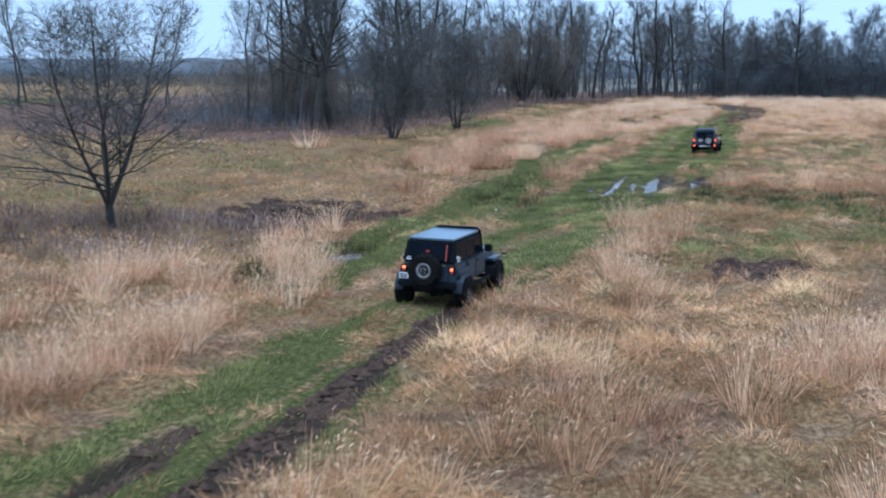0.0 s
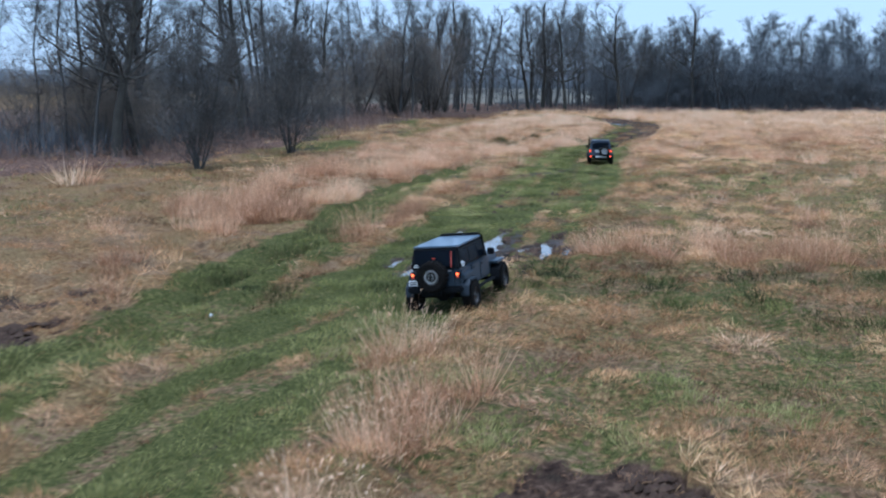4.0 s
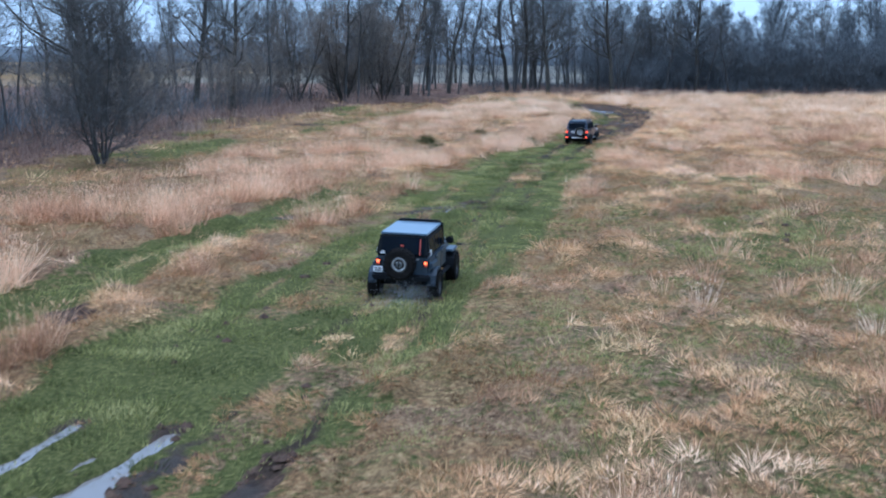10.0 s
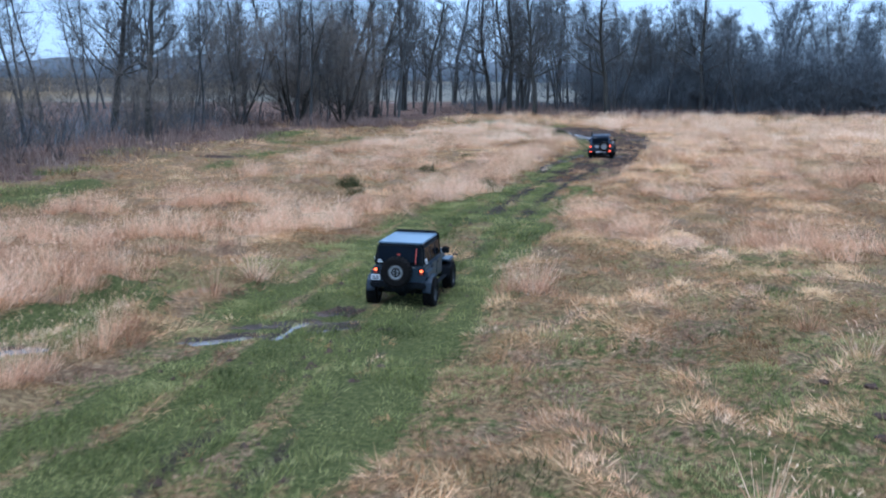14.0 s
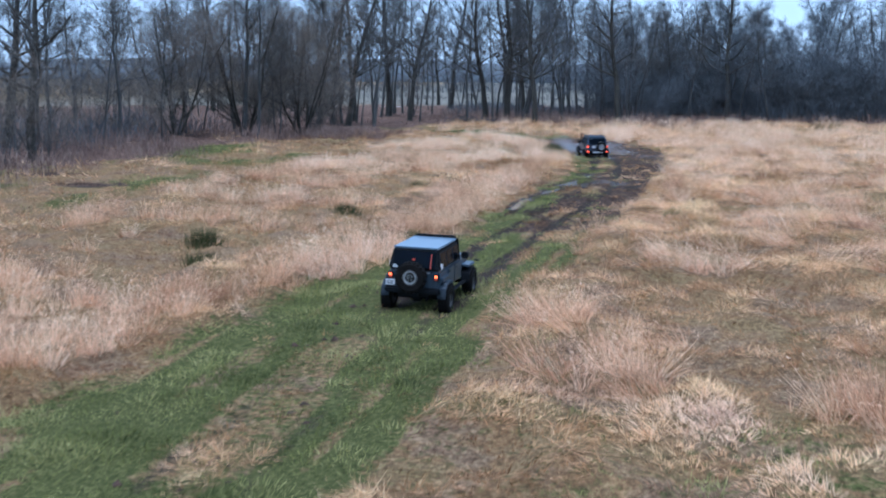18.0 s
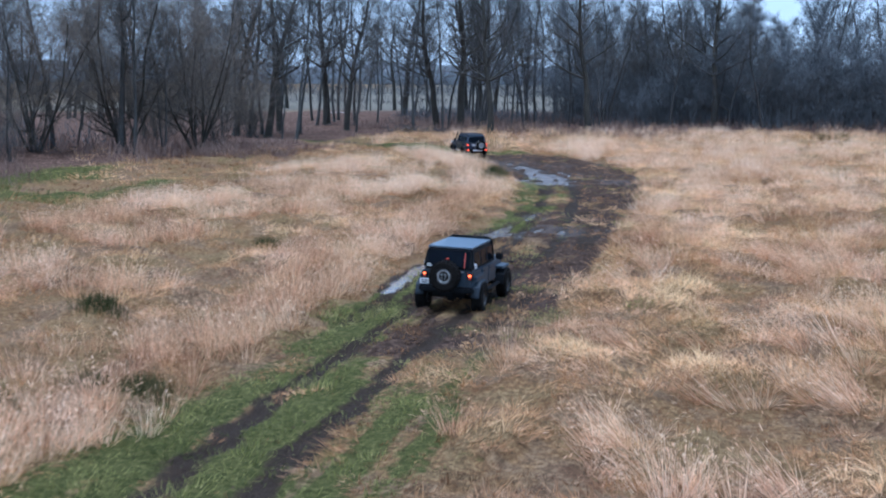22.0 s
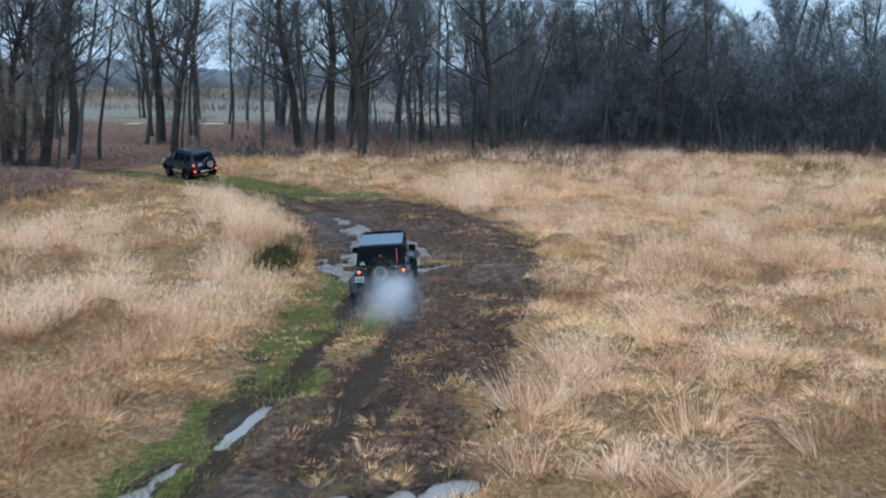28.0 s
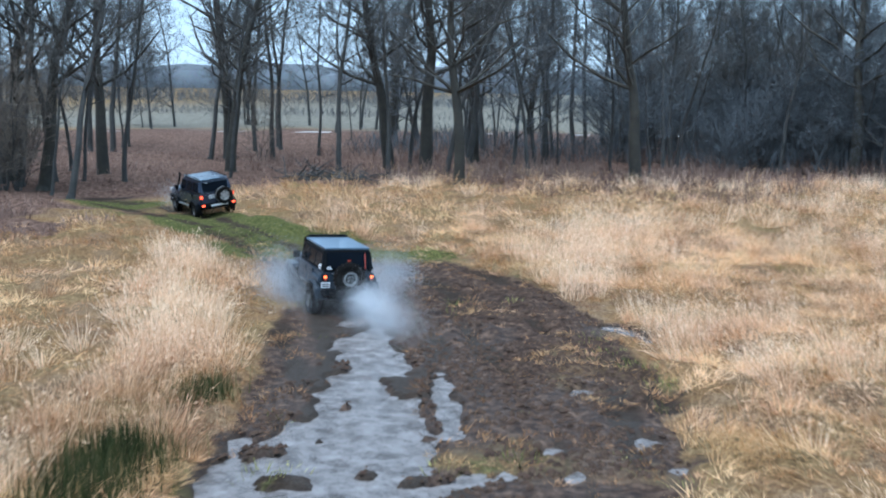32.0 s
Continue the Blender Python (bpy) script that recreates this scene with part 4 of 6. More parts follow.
    clump = np.where(hem(x, y) > 0.4, np.maximum(clump, 0.46 + 0.35 * clump), clump)
    s = (m[4] < 0.15) & (m[1] < 0.4) & (clump > np.where(y > 110, 0.75, 0.69) - 0.22 * t - 0.09 * step(148, 172, y)) & (rng.uniform(0, 1, n) < 1.6 * t) & (rng.uniform(0, 1, n) > wood_floor(x, y) * 0.8)
    x, y, t, zed, clump = x[s], y[s], t[s], zed[s], clump[s]
    n = len(x)
    u = rng.uniform(0, 1, n)
    edge = np.interp(y, [q[1] for q in TRACK], [q[0] for q in TRACK])
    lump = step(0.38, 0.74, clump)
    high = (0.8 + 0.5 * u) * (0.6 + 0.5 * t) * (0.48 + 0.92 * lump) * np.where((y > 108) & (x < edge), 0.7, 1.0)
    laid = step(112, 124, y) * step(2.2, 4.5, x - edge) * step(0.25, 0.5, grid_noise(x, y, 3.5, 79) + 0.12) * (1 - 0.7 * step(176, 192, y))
    # shade between clumps put into the tone: high clumps lighter, low ones darker
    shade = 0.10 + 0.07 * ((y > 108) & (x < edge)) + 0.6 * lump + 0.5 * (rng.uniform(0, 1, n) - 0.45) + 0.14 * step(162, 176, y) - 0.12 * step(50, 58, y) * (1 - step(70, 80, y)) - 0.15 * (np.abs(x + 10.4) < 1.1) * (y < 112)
    wind = 0.5 + grid_noise(x, y, 8, 74) * 2 + rng.normal(0, 0.7, n)
    lean = 0.12 + 0.25 * rng.uniform(0, 1, n) + 0.85 * laid
    wind = np.where(laid > 0.4, wind * 2, wind)
    is_gold = rng.uniform(0, 1, n) < 0.15 + 0.4 * step(122, 150, y) + 0.4 * step(160, 185, y) + 0.4 * (1 - step(30, 40, y))
    radius = wide * (0.34 + 0.30 * rng.uniform(0, 1, n))
    for pick, reed, stalk in ((~is_gold, "reed", "stalk"), (is_gold, "gold", "gold")):
        a = (x[pick], y[pick], zed[pick])
        b = (lean[pick], wind[pick])
        r, h, c, l_ = radius[pick], high[pick], shade[pick], laid[pick]
        # brown low leaves darkened as shaded, fine stalks, drooping fluffy heads lightened as lit
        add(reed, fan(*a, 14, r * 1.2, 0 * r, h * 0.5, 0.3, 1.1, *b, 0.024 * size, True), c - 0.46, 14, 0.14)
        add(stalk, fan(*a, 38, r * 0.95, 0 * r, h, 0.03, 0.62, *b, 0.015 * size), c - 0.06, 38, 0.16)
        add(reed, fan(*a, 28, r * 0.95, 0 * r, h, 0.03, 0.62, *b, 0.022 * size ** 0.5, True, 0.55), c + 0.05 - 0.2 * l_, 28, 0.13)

for pool, name, material, label, category in (("dry", "dry_grass", M_STRAW, "matted tan dead grass covering the meadow", "grass"), ("reed", "reed_grass", M_REED, "tall pale dry reed grass in loose stands", "reed grass"), ("stalk", "reed_stalks", M_REED, "fine dry stalks standing among the reed grass", "reed grass"), ("gold", "golden_reed_grass", M_GOLD, "golden dry reed grass in tufts beside the muddy bend", "reed grass"), ("green", "green_grass", M_GREEN, "short green winter grass on the track", "grass")):
    v, f, tones, _ = pools[pool]
    stuff(name, np.concatenate(v), np.concatenate(f), material, label, category, np.concatenate(tones))

# ---- trees ----


def surface_z(x, y):
    return float(height(np.array([x]), np.array([y]))[0])


def limb(segs, start, way, length, r, pieces, wander, rise, tr, taper=0.8):
    """A bending, tapering branch; returns the places along it."""
    p, d, out = Vector(start), Vector(way).normalized(), []
    for k in range(pieces):
        d = (d + Vector((tr.gauss(0, wander), tr.gauss(0, wander), tr.gauss(0, wander) + rise))).normalized()
        q = p + d * (length / pieces)
        r1 = r * (1 - taper / pieces)
        segs.append((tuple(p), tuple(q), r, r1))
        out.append((q.copy(), d.copy(), r1))
        p, r = q, r1
    return out


def ribbons(o, tip, side):
    """Thin tapering slips from o to tip, side: half their width at the foot."""
    v = np.stack([o - side, o + side, tip], 1).reshape(-1, 3)
    return v


def tree_meshes(seed, tall_m, trunk_r, stems=1, spread_m=0.5, first=0.3, limbs=16, subs=5, twigs=6, twig_len=0.9, twig_w=0.018, lean=0.05, arch=0.12, fork=0.0, open_up=0.28, pieces=3):
    """Two meshes: the wood (trunk and limbs) and the crown of fine twigs. fork: the height of a shared bole."""
    tr = random.Random(seed)
    thick, mid, thin, ends = [], [], [], []
    foot = Vector((0, 0, -0.2))
    if fork:
        foot = limb(thick, foot, (0, 0, 1), fork + 0.2, trunk_r * 1.25, 3, 0.03, 0.05, tr, 0.3)[-1][0]
    # flare of the foot
    thick.append(((0, 0, -0.2), (0, 0, 0.35), trunk_r * (1.7 if fork else 1.45), trunk_r * 1.02))
    last = pieces - 1
    for s in range(stems):
        a = 2 * math.pi * s / max(1, stems) + tr.uniform(0, 1)
        out = lean + (open_up if stems > 1 else 0) * tr.uniform(0.5, 1.3)
        h = tall_m * tr.uniform(0.72, 1.0) if stems > 1 else tall_m
        r = trunk_r * (1 if stems == 1 else tr.uniform(0.5, 0.75))
        apart = trunk_r * 0.8 * (stems > 1) * (0.4 if fork else 1)
        trunk = limb(thick, foot + Vector((math.cos(a) * apart, math.sin(a) * apart, 0)), (math.cos(a) * out, math.sin(a) * out, 1), h, r, 12, 0.06, 0.05, tr, 1.1)
        for k in range(limbs // stems):
            u = first + (1 - first) * (k + tr.uniform(0, 1)) / (limbs // stems)
            i = min(11, int(u * 12))
            p, d, rr = trunk[i]
            b = tr.uniform(0, 2 * math.pi)
            up = 0.30 + 0.75 * u * tr.uniform(0.6, 1.4)
            ln = tall_m * spread_m * (1.15 - u) * tr.uniform(0.6, 1.1) + 0.8
            branch = limb(mid, p, (math.cos(b), math.sin(b), up), ln, max(0.018, rr * 0.48), pieces, 0.18, arch, tr)
            for j in range(subs):
                q, e, r2 = branch[min(last, int(j * pieces / subs))]
                c = Vector((tr.gauss(0, 1), tr.gauss(0, 1), tr.gauss(0.25, 0.6)))
                sub = limb([], q, e * 0.9 + c * 0.7, ln * tr.uniform(0.25, 0.6), 0.01, 3, 0.2, arch * 0.8, tr)
                thin.append((tuple(q), tuple(sub[-1][0]), max(0.012, r2 * 0.6)))
                ends += [(sub[tr.randrange(3)], tr.uniform(0.5, 1.3)) for _ in range(twigs)]
            ends += [(branch[-1], 1.0)] * 2
        ends += [(trunk[-1], 1.0)] * 4
    v1, f1 = tubes(thick, 6)
    v2, f2 = tubes(mid, 3)
    wood = mesh_np("trunk", np.concatenate([v1, v2]), np.concatenate([f1, f2 + len(v1)]), True)

    def across(d):
        s = np.cross(d, np.array([[tr.gauss(0, 1), tr.gauss(0, 1), tr.gauss(0, 1)] for _ in range(len(d))]))
        return s / (np.linalg.norm(s, axis=1, keepdims=True) + 1e-9)

    n = len(ends)
    o = np.array([tuple(e[0][0]) for e in ends])
    d = np.array([tuple(e[0][1]) for e in ends]) * 0.9 + np.array([[tr.gauss(0, 0.6), tr.gauss(0, 0.6), tr.gauss(0.15, 0.45)] for _ in range(n)])
    d /= np.linalg.norm(d, axis=1, keepdims=True)
    ln = twig_len * np.array([e[1] for e in ends])
    side = across(d)
    fork_at = o + d * (ln * 0.4)[:, None]
    w, cross = side * twig_w / 2, np.cross(side, d) * twig_w / 2
    p0, p1, r = np.array([t[0] for t in thin]), np.array([t[1] for t in thin]), np.array([t[2] for t in thin])
    v = np.concatenate([ribbons(o, o + d * ln[:, None], w), ribbons(fork_at, fork_at + (d + side * 0.8) * (ln * 0.6)[:, None], cross), ribbons(fork_at[::3], (fork_at + (d - side * 0.9) * (ln * 0.5)[:, None])[::3], cross[::3] * 1.2),
                        ribbons(p0, p1, across(p1 - p0) * r[:, None])])
    crown = mesh_np("crown", v, np.arange(len(v)).reshape(-1, 3))
    set_tone(crown, np.repeat(0.25 + 0.5 * grid_noise(v[::3, 0] * 3, v[::3, 2] * 3, 3.0, seed), 3))
    return wood, crown


def make_tree(meshes, bark, twig, name, label, category, group=""):
    base = new(name)
    part_mesh("trunk", meshes[0], bark, base)
    part_mesh("crown", meshes[1], twig, base)
    return tagged(base, label, category, group)


LABEL_ALDER = "tall bare winter alder tree with thin dark trunk"
kinds, back_kinds, oaks, bushes = [], [], [], []
for k, (tall_m, r, limbs, first, spread_m) in enumerate(((17, 0.17, 20, 0.25, 0.22), (20, 0.22, 22, 0.32, 0.20), (15, 0.13, 18, 0.25, 0.22), (21, 0.26, 22, 0.35, 0.24), (18, 0.20, 20, 0.28, 0.26), (13, 0.11, 16, 0.2, 0.26))):
    ms = tree_meshes(100 + k, tall_m, r, 1, spread_m, first, limbs, 4, 7, 1.25, 0.034)
    kinds.append(make_tree(ms, M_BARK, M_TWIG, "alder_tree", LABEL_ALDER, "tree", "bare alders of the wood"))
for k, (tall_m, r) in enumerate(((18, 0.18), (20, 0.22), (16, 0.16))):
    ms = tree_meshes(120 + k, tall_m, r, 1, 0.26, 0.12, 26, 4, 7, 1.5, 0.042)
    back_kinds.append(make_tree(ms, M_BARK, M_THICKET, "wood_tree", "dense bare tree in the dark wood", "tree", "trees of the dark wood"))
for k in range(3):
    ms = tree_meshes(140 + k, 19 + k, 0.44 + 0.04 * k, 1, 0.34, 0.24, 26, 6, 6, 1.0, 0.024, 0.05)
    oaks.append(make_tree(ms, M_BARK_MOSS, M_TWIG, "broad_tree", "large bare broad-crowned tree with mossy trunk at the wood's edge", "tree", "broad trees at the wood's edge"))
for k in range(2):
    ms = tree_meshes(160 + k, 9.5 + 1.5 * k, 0.14, 6, 0.30, 0.05, 96, 6, 7, 1.2, 0.028, 0.05, 0.10, 0.0, 0.46)
    bushes.append(make_tree(ms, M_BARK, M_TWIG, "scrub_tree", "bare many-stemmed scrub tree in dead grass", "tree", "scrub trees before the wood"))
willow = make_tree(tree_meshes(180, 13, 0.22, 8, 0.40, 0.08, 96, 6, 8, 1.6, 0.018, 0.05, 0.12, 0.0, 0.42), M_BARK_MOSS, M_WILLOW, "willow_tree", "large rounded bare willow with pale brown twigs", "tree", "bare willows")
shrubs = []
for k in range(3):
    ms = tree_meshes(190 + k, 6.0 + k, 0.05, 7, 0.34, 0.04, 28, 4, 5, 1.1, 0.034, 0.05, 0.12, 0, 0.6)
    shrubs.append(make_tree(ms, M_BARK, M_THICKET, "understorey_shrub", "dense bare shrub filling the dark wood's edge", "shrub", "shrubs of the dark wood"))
bank_shrubs = []
for k in range(2):
    ms = tree_meshes(196 + k, 7.0 + 1.5 * k, 0.06, 6, 0.34, 0.06, 30, 4, 6, 1.1, 0.026, 0.05, 0.12, 0, 0.45)
    bank_shrubs.append(make_tree(ms, M_BARK, M_WILLOW, "bank_shrub", "bare grey-brown shrub at the meadow's edge", "shrub", "shrubs at the meadow's edge"))
used = set()


def plant(source, x, y, turn, size=1.0, tilt=(0, 0)):
    m = pose(x, y, -0.05, tilt[0], tilt[1], turn)
    if source.name not in used:
        used.add(source.name)
        source.matrix_basis = m @ Matrix.Diagonal((size, size, size, 1))
        return source
    keep = source.scale.copy()
    source.scale = (1, 1, 1)
    c = copy_thing(source, m)
    source.scale = keep
    c.scale = (size, size, size)
    return c


lone = make_tree(tree_meshes(207, 8.6, 0.18, 4, 0.44, 0.04, 96, 6, 7, 0.8, 0.02, 0.12, 0.05, 1.2, 0.55), M_BARK_MOSS, M_TWIG, "lone_tree", "bare forked tree standing alone in the meadow", "tree")
plant(lone, -23.4, 39.4, 20, 0.95)
plant(bushes[0], -30.6, 98, 10, 1.0)
plant(bushes[1], -29.2, 114.8, 80, 0.95)
plant(willow, -46, 203, 0, 1.0)
plant(willow, -40.5, 207, 60, 1.05)
plant(willow, -36, 211, 130, 1.0)
tr = random.Random(11)
# trunks that stand out at the wood's edge
EDGE = [(-60, 209, 1.0), (-43.3, 173, 0.8), (-33.4, 229, 0.9), (-37.7, 233, 0.95), (-35.2, 230, 0.8), (-33.9, 248.7, 0.8), (-51, 262, 1.0), (-40, 261, 1.1), (-26.3, 249.4, 1.05), (-24.9, 255.8, 1.0), (-23.0, 250, 1.1), (-22, 254.9, 1.0), (-19.3, 250.5, 1.0), (-16.8, 245, 0.9), (-14.0, 252.5, 1.15), (-6.8, 251, 1.0), (-10, 270, 1.0), (7.2, 266, 0.95), (-36.2, 239, 0.85), (-39.5, 242, 0.9), (-31.4, 243.5, 0.8), (-42.5, 236.5, 0.95)]
for k, (x, y, s) in enumerate(EDGE):
    plant((oaks[k % 3] if k % 2 else kinds[(k * 3) % 5]), x, y, tr.uniform(0, 360), s, (tr.uniform(-3, 3), tr.uniform(-3, 3)))
# scattered trees beyond the open field
for x, y, s in ((-89, 167, 1.0), (-117, 170, 0.95), (-113, 164, 0.85), (-121, 178, 1.0), (-135, 218, 0.95), (-131, 224, 0.5), (-104, 172, 0.6), (-92, 174, 0.8), (-150, 250, 0.6)):
    plant(kinds[int(-x) % 5], x, y, tr.uniform(0, 360), s, (tr.uniform(-3, 3), tr.uniform(-3, 3)))
# the leaning trunk
plant(kinds[0], 12.6, 262, 40, 0.85, (0, -17))
# the woods: x0, x1, y0, y1, how many, how many of them broad, kind
for x0, x1, y0, y1, n, back in ((-52, -37, 104, 126, 13, 0.0), (-62, -40, 120, 152, 14, 0.0), (-62, -44, 150, 200, 9, 0), (-95, -58, 150, 235, 8, 0.0), (-48, -35, 203, 245, 16, 0), (-95, -50, 238, 280, 26, 0.2), (-50, -36, 170, 205, 4, 0), (-46, -2, 256, 296, 50, 0.12), (-90, -5, 300, 328, 26, 0.3), (-4, 62, 268, 302, 120, 0.75), (60, 130, 276, 330, 30, 0.9), (-3, 9, 262, 290, 9, 0.4), (-130, -86, 95, 150, 9, 0.1), (-12, 10, 270, 300, 22, 0.5)):
    for k in range(n):
        x, y = tr.uniform(x0, x1), tr.uniform(y0, y1)
        roll = tr.random()
        if y < 175 and x < 0.4 - 0.515 * (y - 9.3) and tr.random() < 0.62:
            continue
        source = back_kinds[tr.randrange(3)] if roll < back else oaks[tr.randrange(3)] if roll > 0.9 and x < 0 else kinds[tr.randrange(6)]
        plant(source, x, y, tr.uniform(0, 360), tr.uniform(0.75, 1.1) * np.interp(x, [-14, -6, 9, 11, 14, 17], [1, 0.84, 0.84, 0.72, 0.72, 0.95]), (tr.uniform(-4, 4), tr.uniform(-4, 4)))


for x0, x1, y0, y1, n in ((-2, 62, 264, 274, 46), (-6, 62, 266, 290, 76), (60, 125, 270, 300, 30), (-54, -38, 108, 128, 22), (-60, -38, 126, 152, 15), (-47, -33.5, 204, 236, 11), (-50, -39, 165, 200, 7), (-60, -36, 232, 262, 5), (-12, 4, 270, 288, 14)):
    for k in range(n):
        x, y = tr.uniform(x0, x1), tr.uniform(y0, y1)
        if not (7 < x < 15 and y < 268) and not (y < 175 and x < 0.4 - 0.515 * (y - 9.3)):
            plant(bank_shrubs[k % 2] if x < -32 else shrubs[k % 3], x, y, tr.uniform(0, 360), tr.uniform(0.6, 1.15) * (1.35 if x > 12 else 1.0))
# undergrowth: dead brush under the trees, and a dark thicket with haze in its colour
def brush(name, areas, tall_range, width, material, label, category, seed, gap=0.35):
    xs, ys, hs = [], [], []
    for x0, x1, y0, y1, n, h in areas:
        xs.append(rng.uniform(x0, x1, n))
        ys.append(rng.uniform(y0, y1, n))
        hs.append(np.full(n, h))
    x, y, h = np.concatenate(xs), np.concatenate(ys), np.concatenate(hs)
    dense = grid_noise(x, y, 4, seed)
    d_track, _ = along(TRACK, x, y)
    keep = (dense > gap) & (d_track > 1.2)
    x, y, h, dense = x[keep], y[keep], h[keep], dense[keep]
    n = len(x)
    ln = rng.uniform(*tall_range, n) * h * (0.35 + dense)
    v, f = blades(x, y, height(x, y), ln, rng.uniform(*width, n), np.abs(rng.normal(0, 0.4, n)), rng.uniform(0, 6.28, n), True)
    stuff(name, v, f, material, label, category, np.repeat(grid_noise(x, y, 1.5, seed + 1), 4))


brush("brushwood", ((-75, -33, 96, 150, 14000, 1.0), (-58, -33, 150, 215, 10000, 1.0), (-60, -27, 222, 262, 7000, 0.3), (-34, 4, 246, 285, 14000, 0.8), (2, 60, 256, 280, 9000, 0.9), (-2, 50, 250, 262, 5000, 0.3), (-38, -25.5, 203, 221, 6000, 0.5), (-32, -17, 32, 43, 4000, 0.5), (-14, 4, 240, 252, 4000, 0.4)), (0.4, 2.0), (0.025, 0.06), M_BRUSH, "brown dead brush under the bare trees", "brush", 31)
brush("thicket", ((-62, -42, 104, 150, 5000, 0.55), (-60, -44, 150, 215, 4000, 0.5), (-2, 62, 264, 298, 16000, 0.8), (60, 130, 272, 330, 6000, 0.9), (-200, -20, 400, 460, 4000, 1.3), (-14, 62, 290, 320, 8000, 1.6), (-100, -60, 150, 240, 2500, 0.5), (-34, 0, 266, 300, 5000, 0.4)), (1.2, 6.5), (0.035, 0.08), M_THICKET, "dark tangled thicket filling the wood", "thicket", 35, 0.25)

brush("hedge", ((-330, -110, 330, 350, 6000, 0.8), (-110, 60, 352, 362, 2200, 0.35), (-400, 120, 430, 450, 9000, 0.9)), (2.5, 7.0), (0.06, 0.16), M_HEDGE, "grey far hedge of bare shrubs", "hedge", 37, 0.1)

# dark rushes by the ditch and the pool
for cx, cy, rx, ry, n, h in RUSHES:
    x, y = cx + rng.normal(0, rx / 2, n), cy + rng.normal(0, ry / 2, n)
    v, f = blades(x, y, height(x, y), rng.uniform(0.5, 1.0, n) * h, rng.uniform(0.02, 0.035, n), np.abs(rng.normal(0, 0.3, n)), rng.uniform(0, 6.28, n))
    stuff("rush_clump", v, f, M_RUSH, "clump of dark green rushes in wet ground", "rushes", np.repeat(rng.uniform(0, 1, n), 3))

# clods over the churned earth
cx, cy = np.concatenate([rng.uniform(-8, 2.5, 40000), rng.uniform(-24, -12, 16000), rng.uniform(-2.8, 2.4, 2400), rng.uniform(-6, -2, 2200), rng.uniform(-8.6, -6.7, 1800), rng.uniform(-10.4, -9.0, 900), rng.uniform(-6.2, -2.9, 2400)]), np.concatenate([rng.uniform(134, 222, 40000), rng.uniform(39, 55, 16000), rng.uniform(34.5, 40.2, 2400), rng.uniform(60, 71, 2200), rng.uniform(12, 33, 1800), rng.uniform(13, 19, 900), rng.uniform(127, 138, 2400)])
cm = masks(cx, cy)
keep = (cm[1] > 0.45) & (cm[4] < 0.3) & ((cm[3] < 0.45) | (cy < 60)) & (grid_noise(cx, cy, 1.2, 44) > 0.35)
# hoof and wheel crumbs along the green track
crumb_y = rng.uniform(58, 140, 420)
crumb_x = np.interp(crumb_y, [q[1] for q in TRACK], [q[0] for q in TRACK]) + rng.normal(0, 1.3, 420)
loose = grid_noise(crumb_x, crumb_y * 0.4, 1.5, 45) > 0.5
cx, cy = np.concatenate([cx[keep], crumb_x[loose]]), np.concatenate([cy[keep], crumb_y[loose]])
cz, n = height(cx, cy), len(cx)
size = rng.uniform(0.03, 0.10, n) * np.where(cy < 60, 1.7, np.where(cy < 134, 1.5, 1.0))
shape = np.array([(1, 0, 0.1), (0.2, 0.9, 0), (-0.9, 0.3, 0), (-0.3, -0.9, 0.05), (0.1, 0.05, 0.75)])
v = np.stack([cx, cy, cz], -1)[:, None, :] + shape[None] * size[:, None, None] * rng.uniform(0.6, 1.3, (n, 5, 3))
f = (np.arange(n) * 5)[:, None, None] + np.array([(0, 1, 4), (1, 2, 4), (2, 3, 4), (3, 0, 4)])[None]
stuff("mud_clods", v.reshape(-1, 3), f.reshape(-1, 3), M_CLOD, "wet brown clods of churned mud", "mud")

# a heap of dead branches at the foot of the trees
segs, fr = [], random.Random(300)
for k in range(160):
    a, d = fr.uniform(0, 6.28), abs(fr.gauss(0, 1))
    p = (fr.gauss(0, 1.5), fr.gauss(0, 0.8), fr.uniform(0.0, 0.5) * max(0.1, 1 - 0.4 * d))
    limb(segs, p, (math.cos(a), math.sin(a), fr.gauss(0.1, 0.3)), fr.uniform(0.6, 2.2), fr.uniform(0.015, 0.07), 3, 0.15, 0.02, fr)
v, f = tubes(segs, 4)
heap = new("branch_heap", mesh_np("branch_heap", v, f, True))
heap.data.materials.append(M_BARK)
heap.matrix_basis = pose(-25.2, 244.8, surface_z(-25.2, 244.8), 0, 0, 15)
tagged(heap, "low dark heap of dead branches under bare trees", "branches", kind="stuff")

# a pale stone in the grass
stone = bmesh.new()
bmesh.ops.create_icosphere(stone, subdivisions=2, radius=0.07)
for p in stone.verts:
    p.co *= 0.8 + 0.35 * noise.noise(p.co * 7 + Vector((3, 1, 2)))
rock = part("pale_stone", stone, M_WHITE, None)
rock.matrix_basis = pose(-10.9, 49.9, surface_z(-10.9, 49.9) + 0.04)
tagged(rock, "small pale stone lying in the grass", "stone")

# molehills in the meadow
mole = bmesh.new()
bmesh.ops.create_icosphere(mole, subdivisions=2, radius=0.2)
for p in mole.verts:
    k = 0.8 + 0.4 * noise.noise(p.co * 9)
    p.co = Vector((p.co.x * k, p.co.y * k, max(-0.05, p.co.z * 0.5 * k)))
hill_mesh = bpy.data.meshes.new("molehill")
mole.to_mesh(hill_mesh)
mole.free()
hill_mesh.materials.append(M_CLOD)
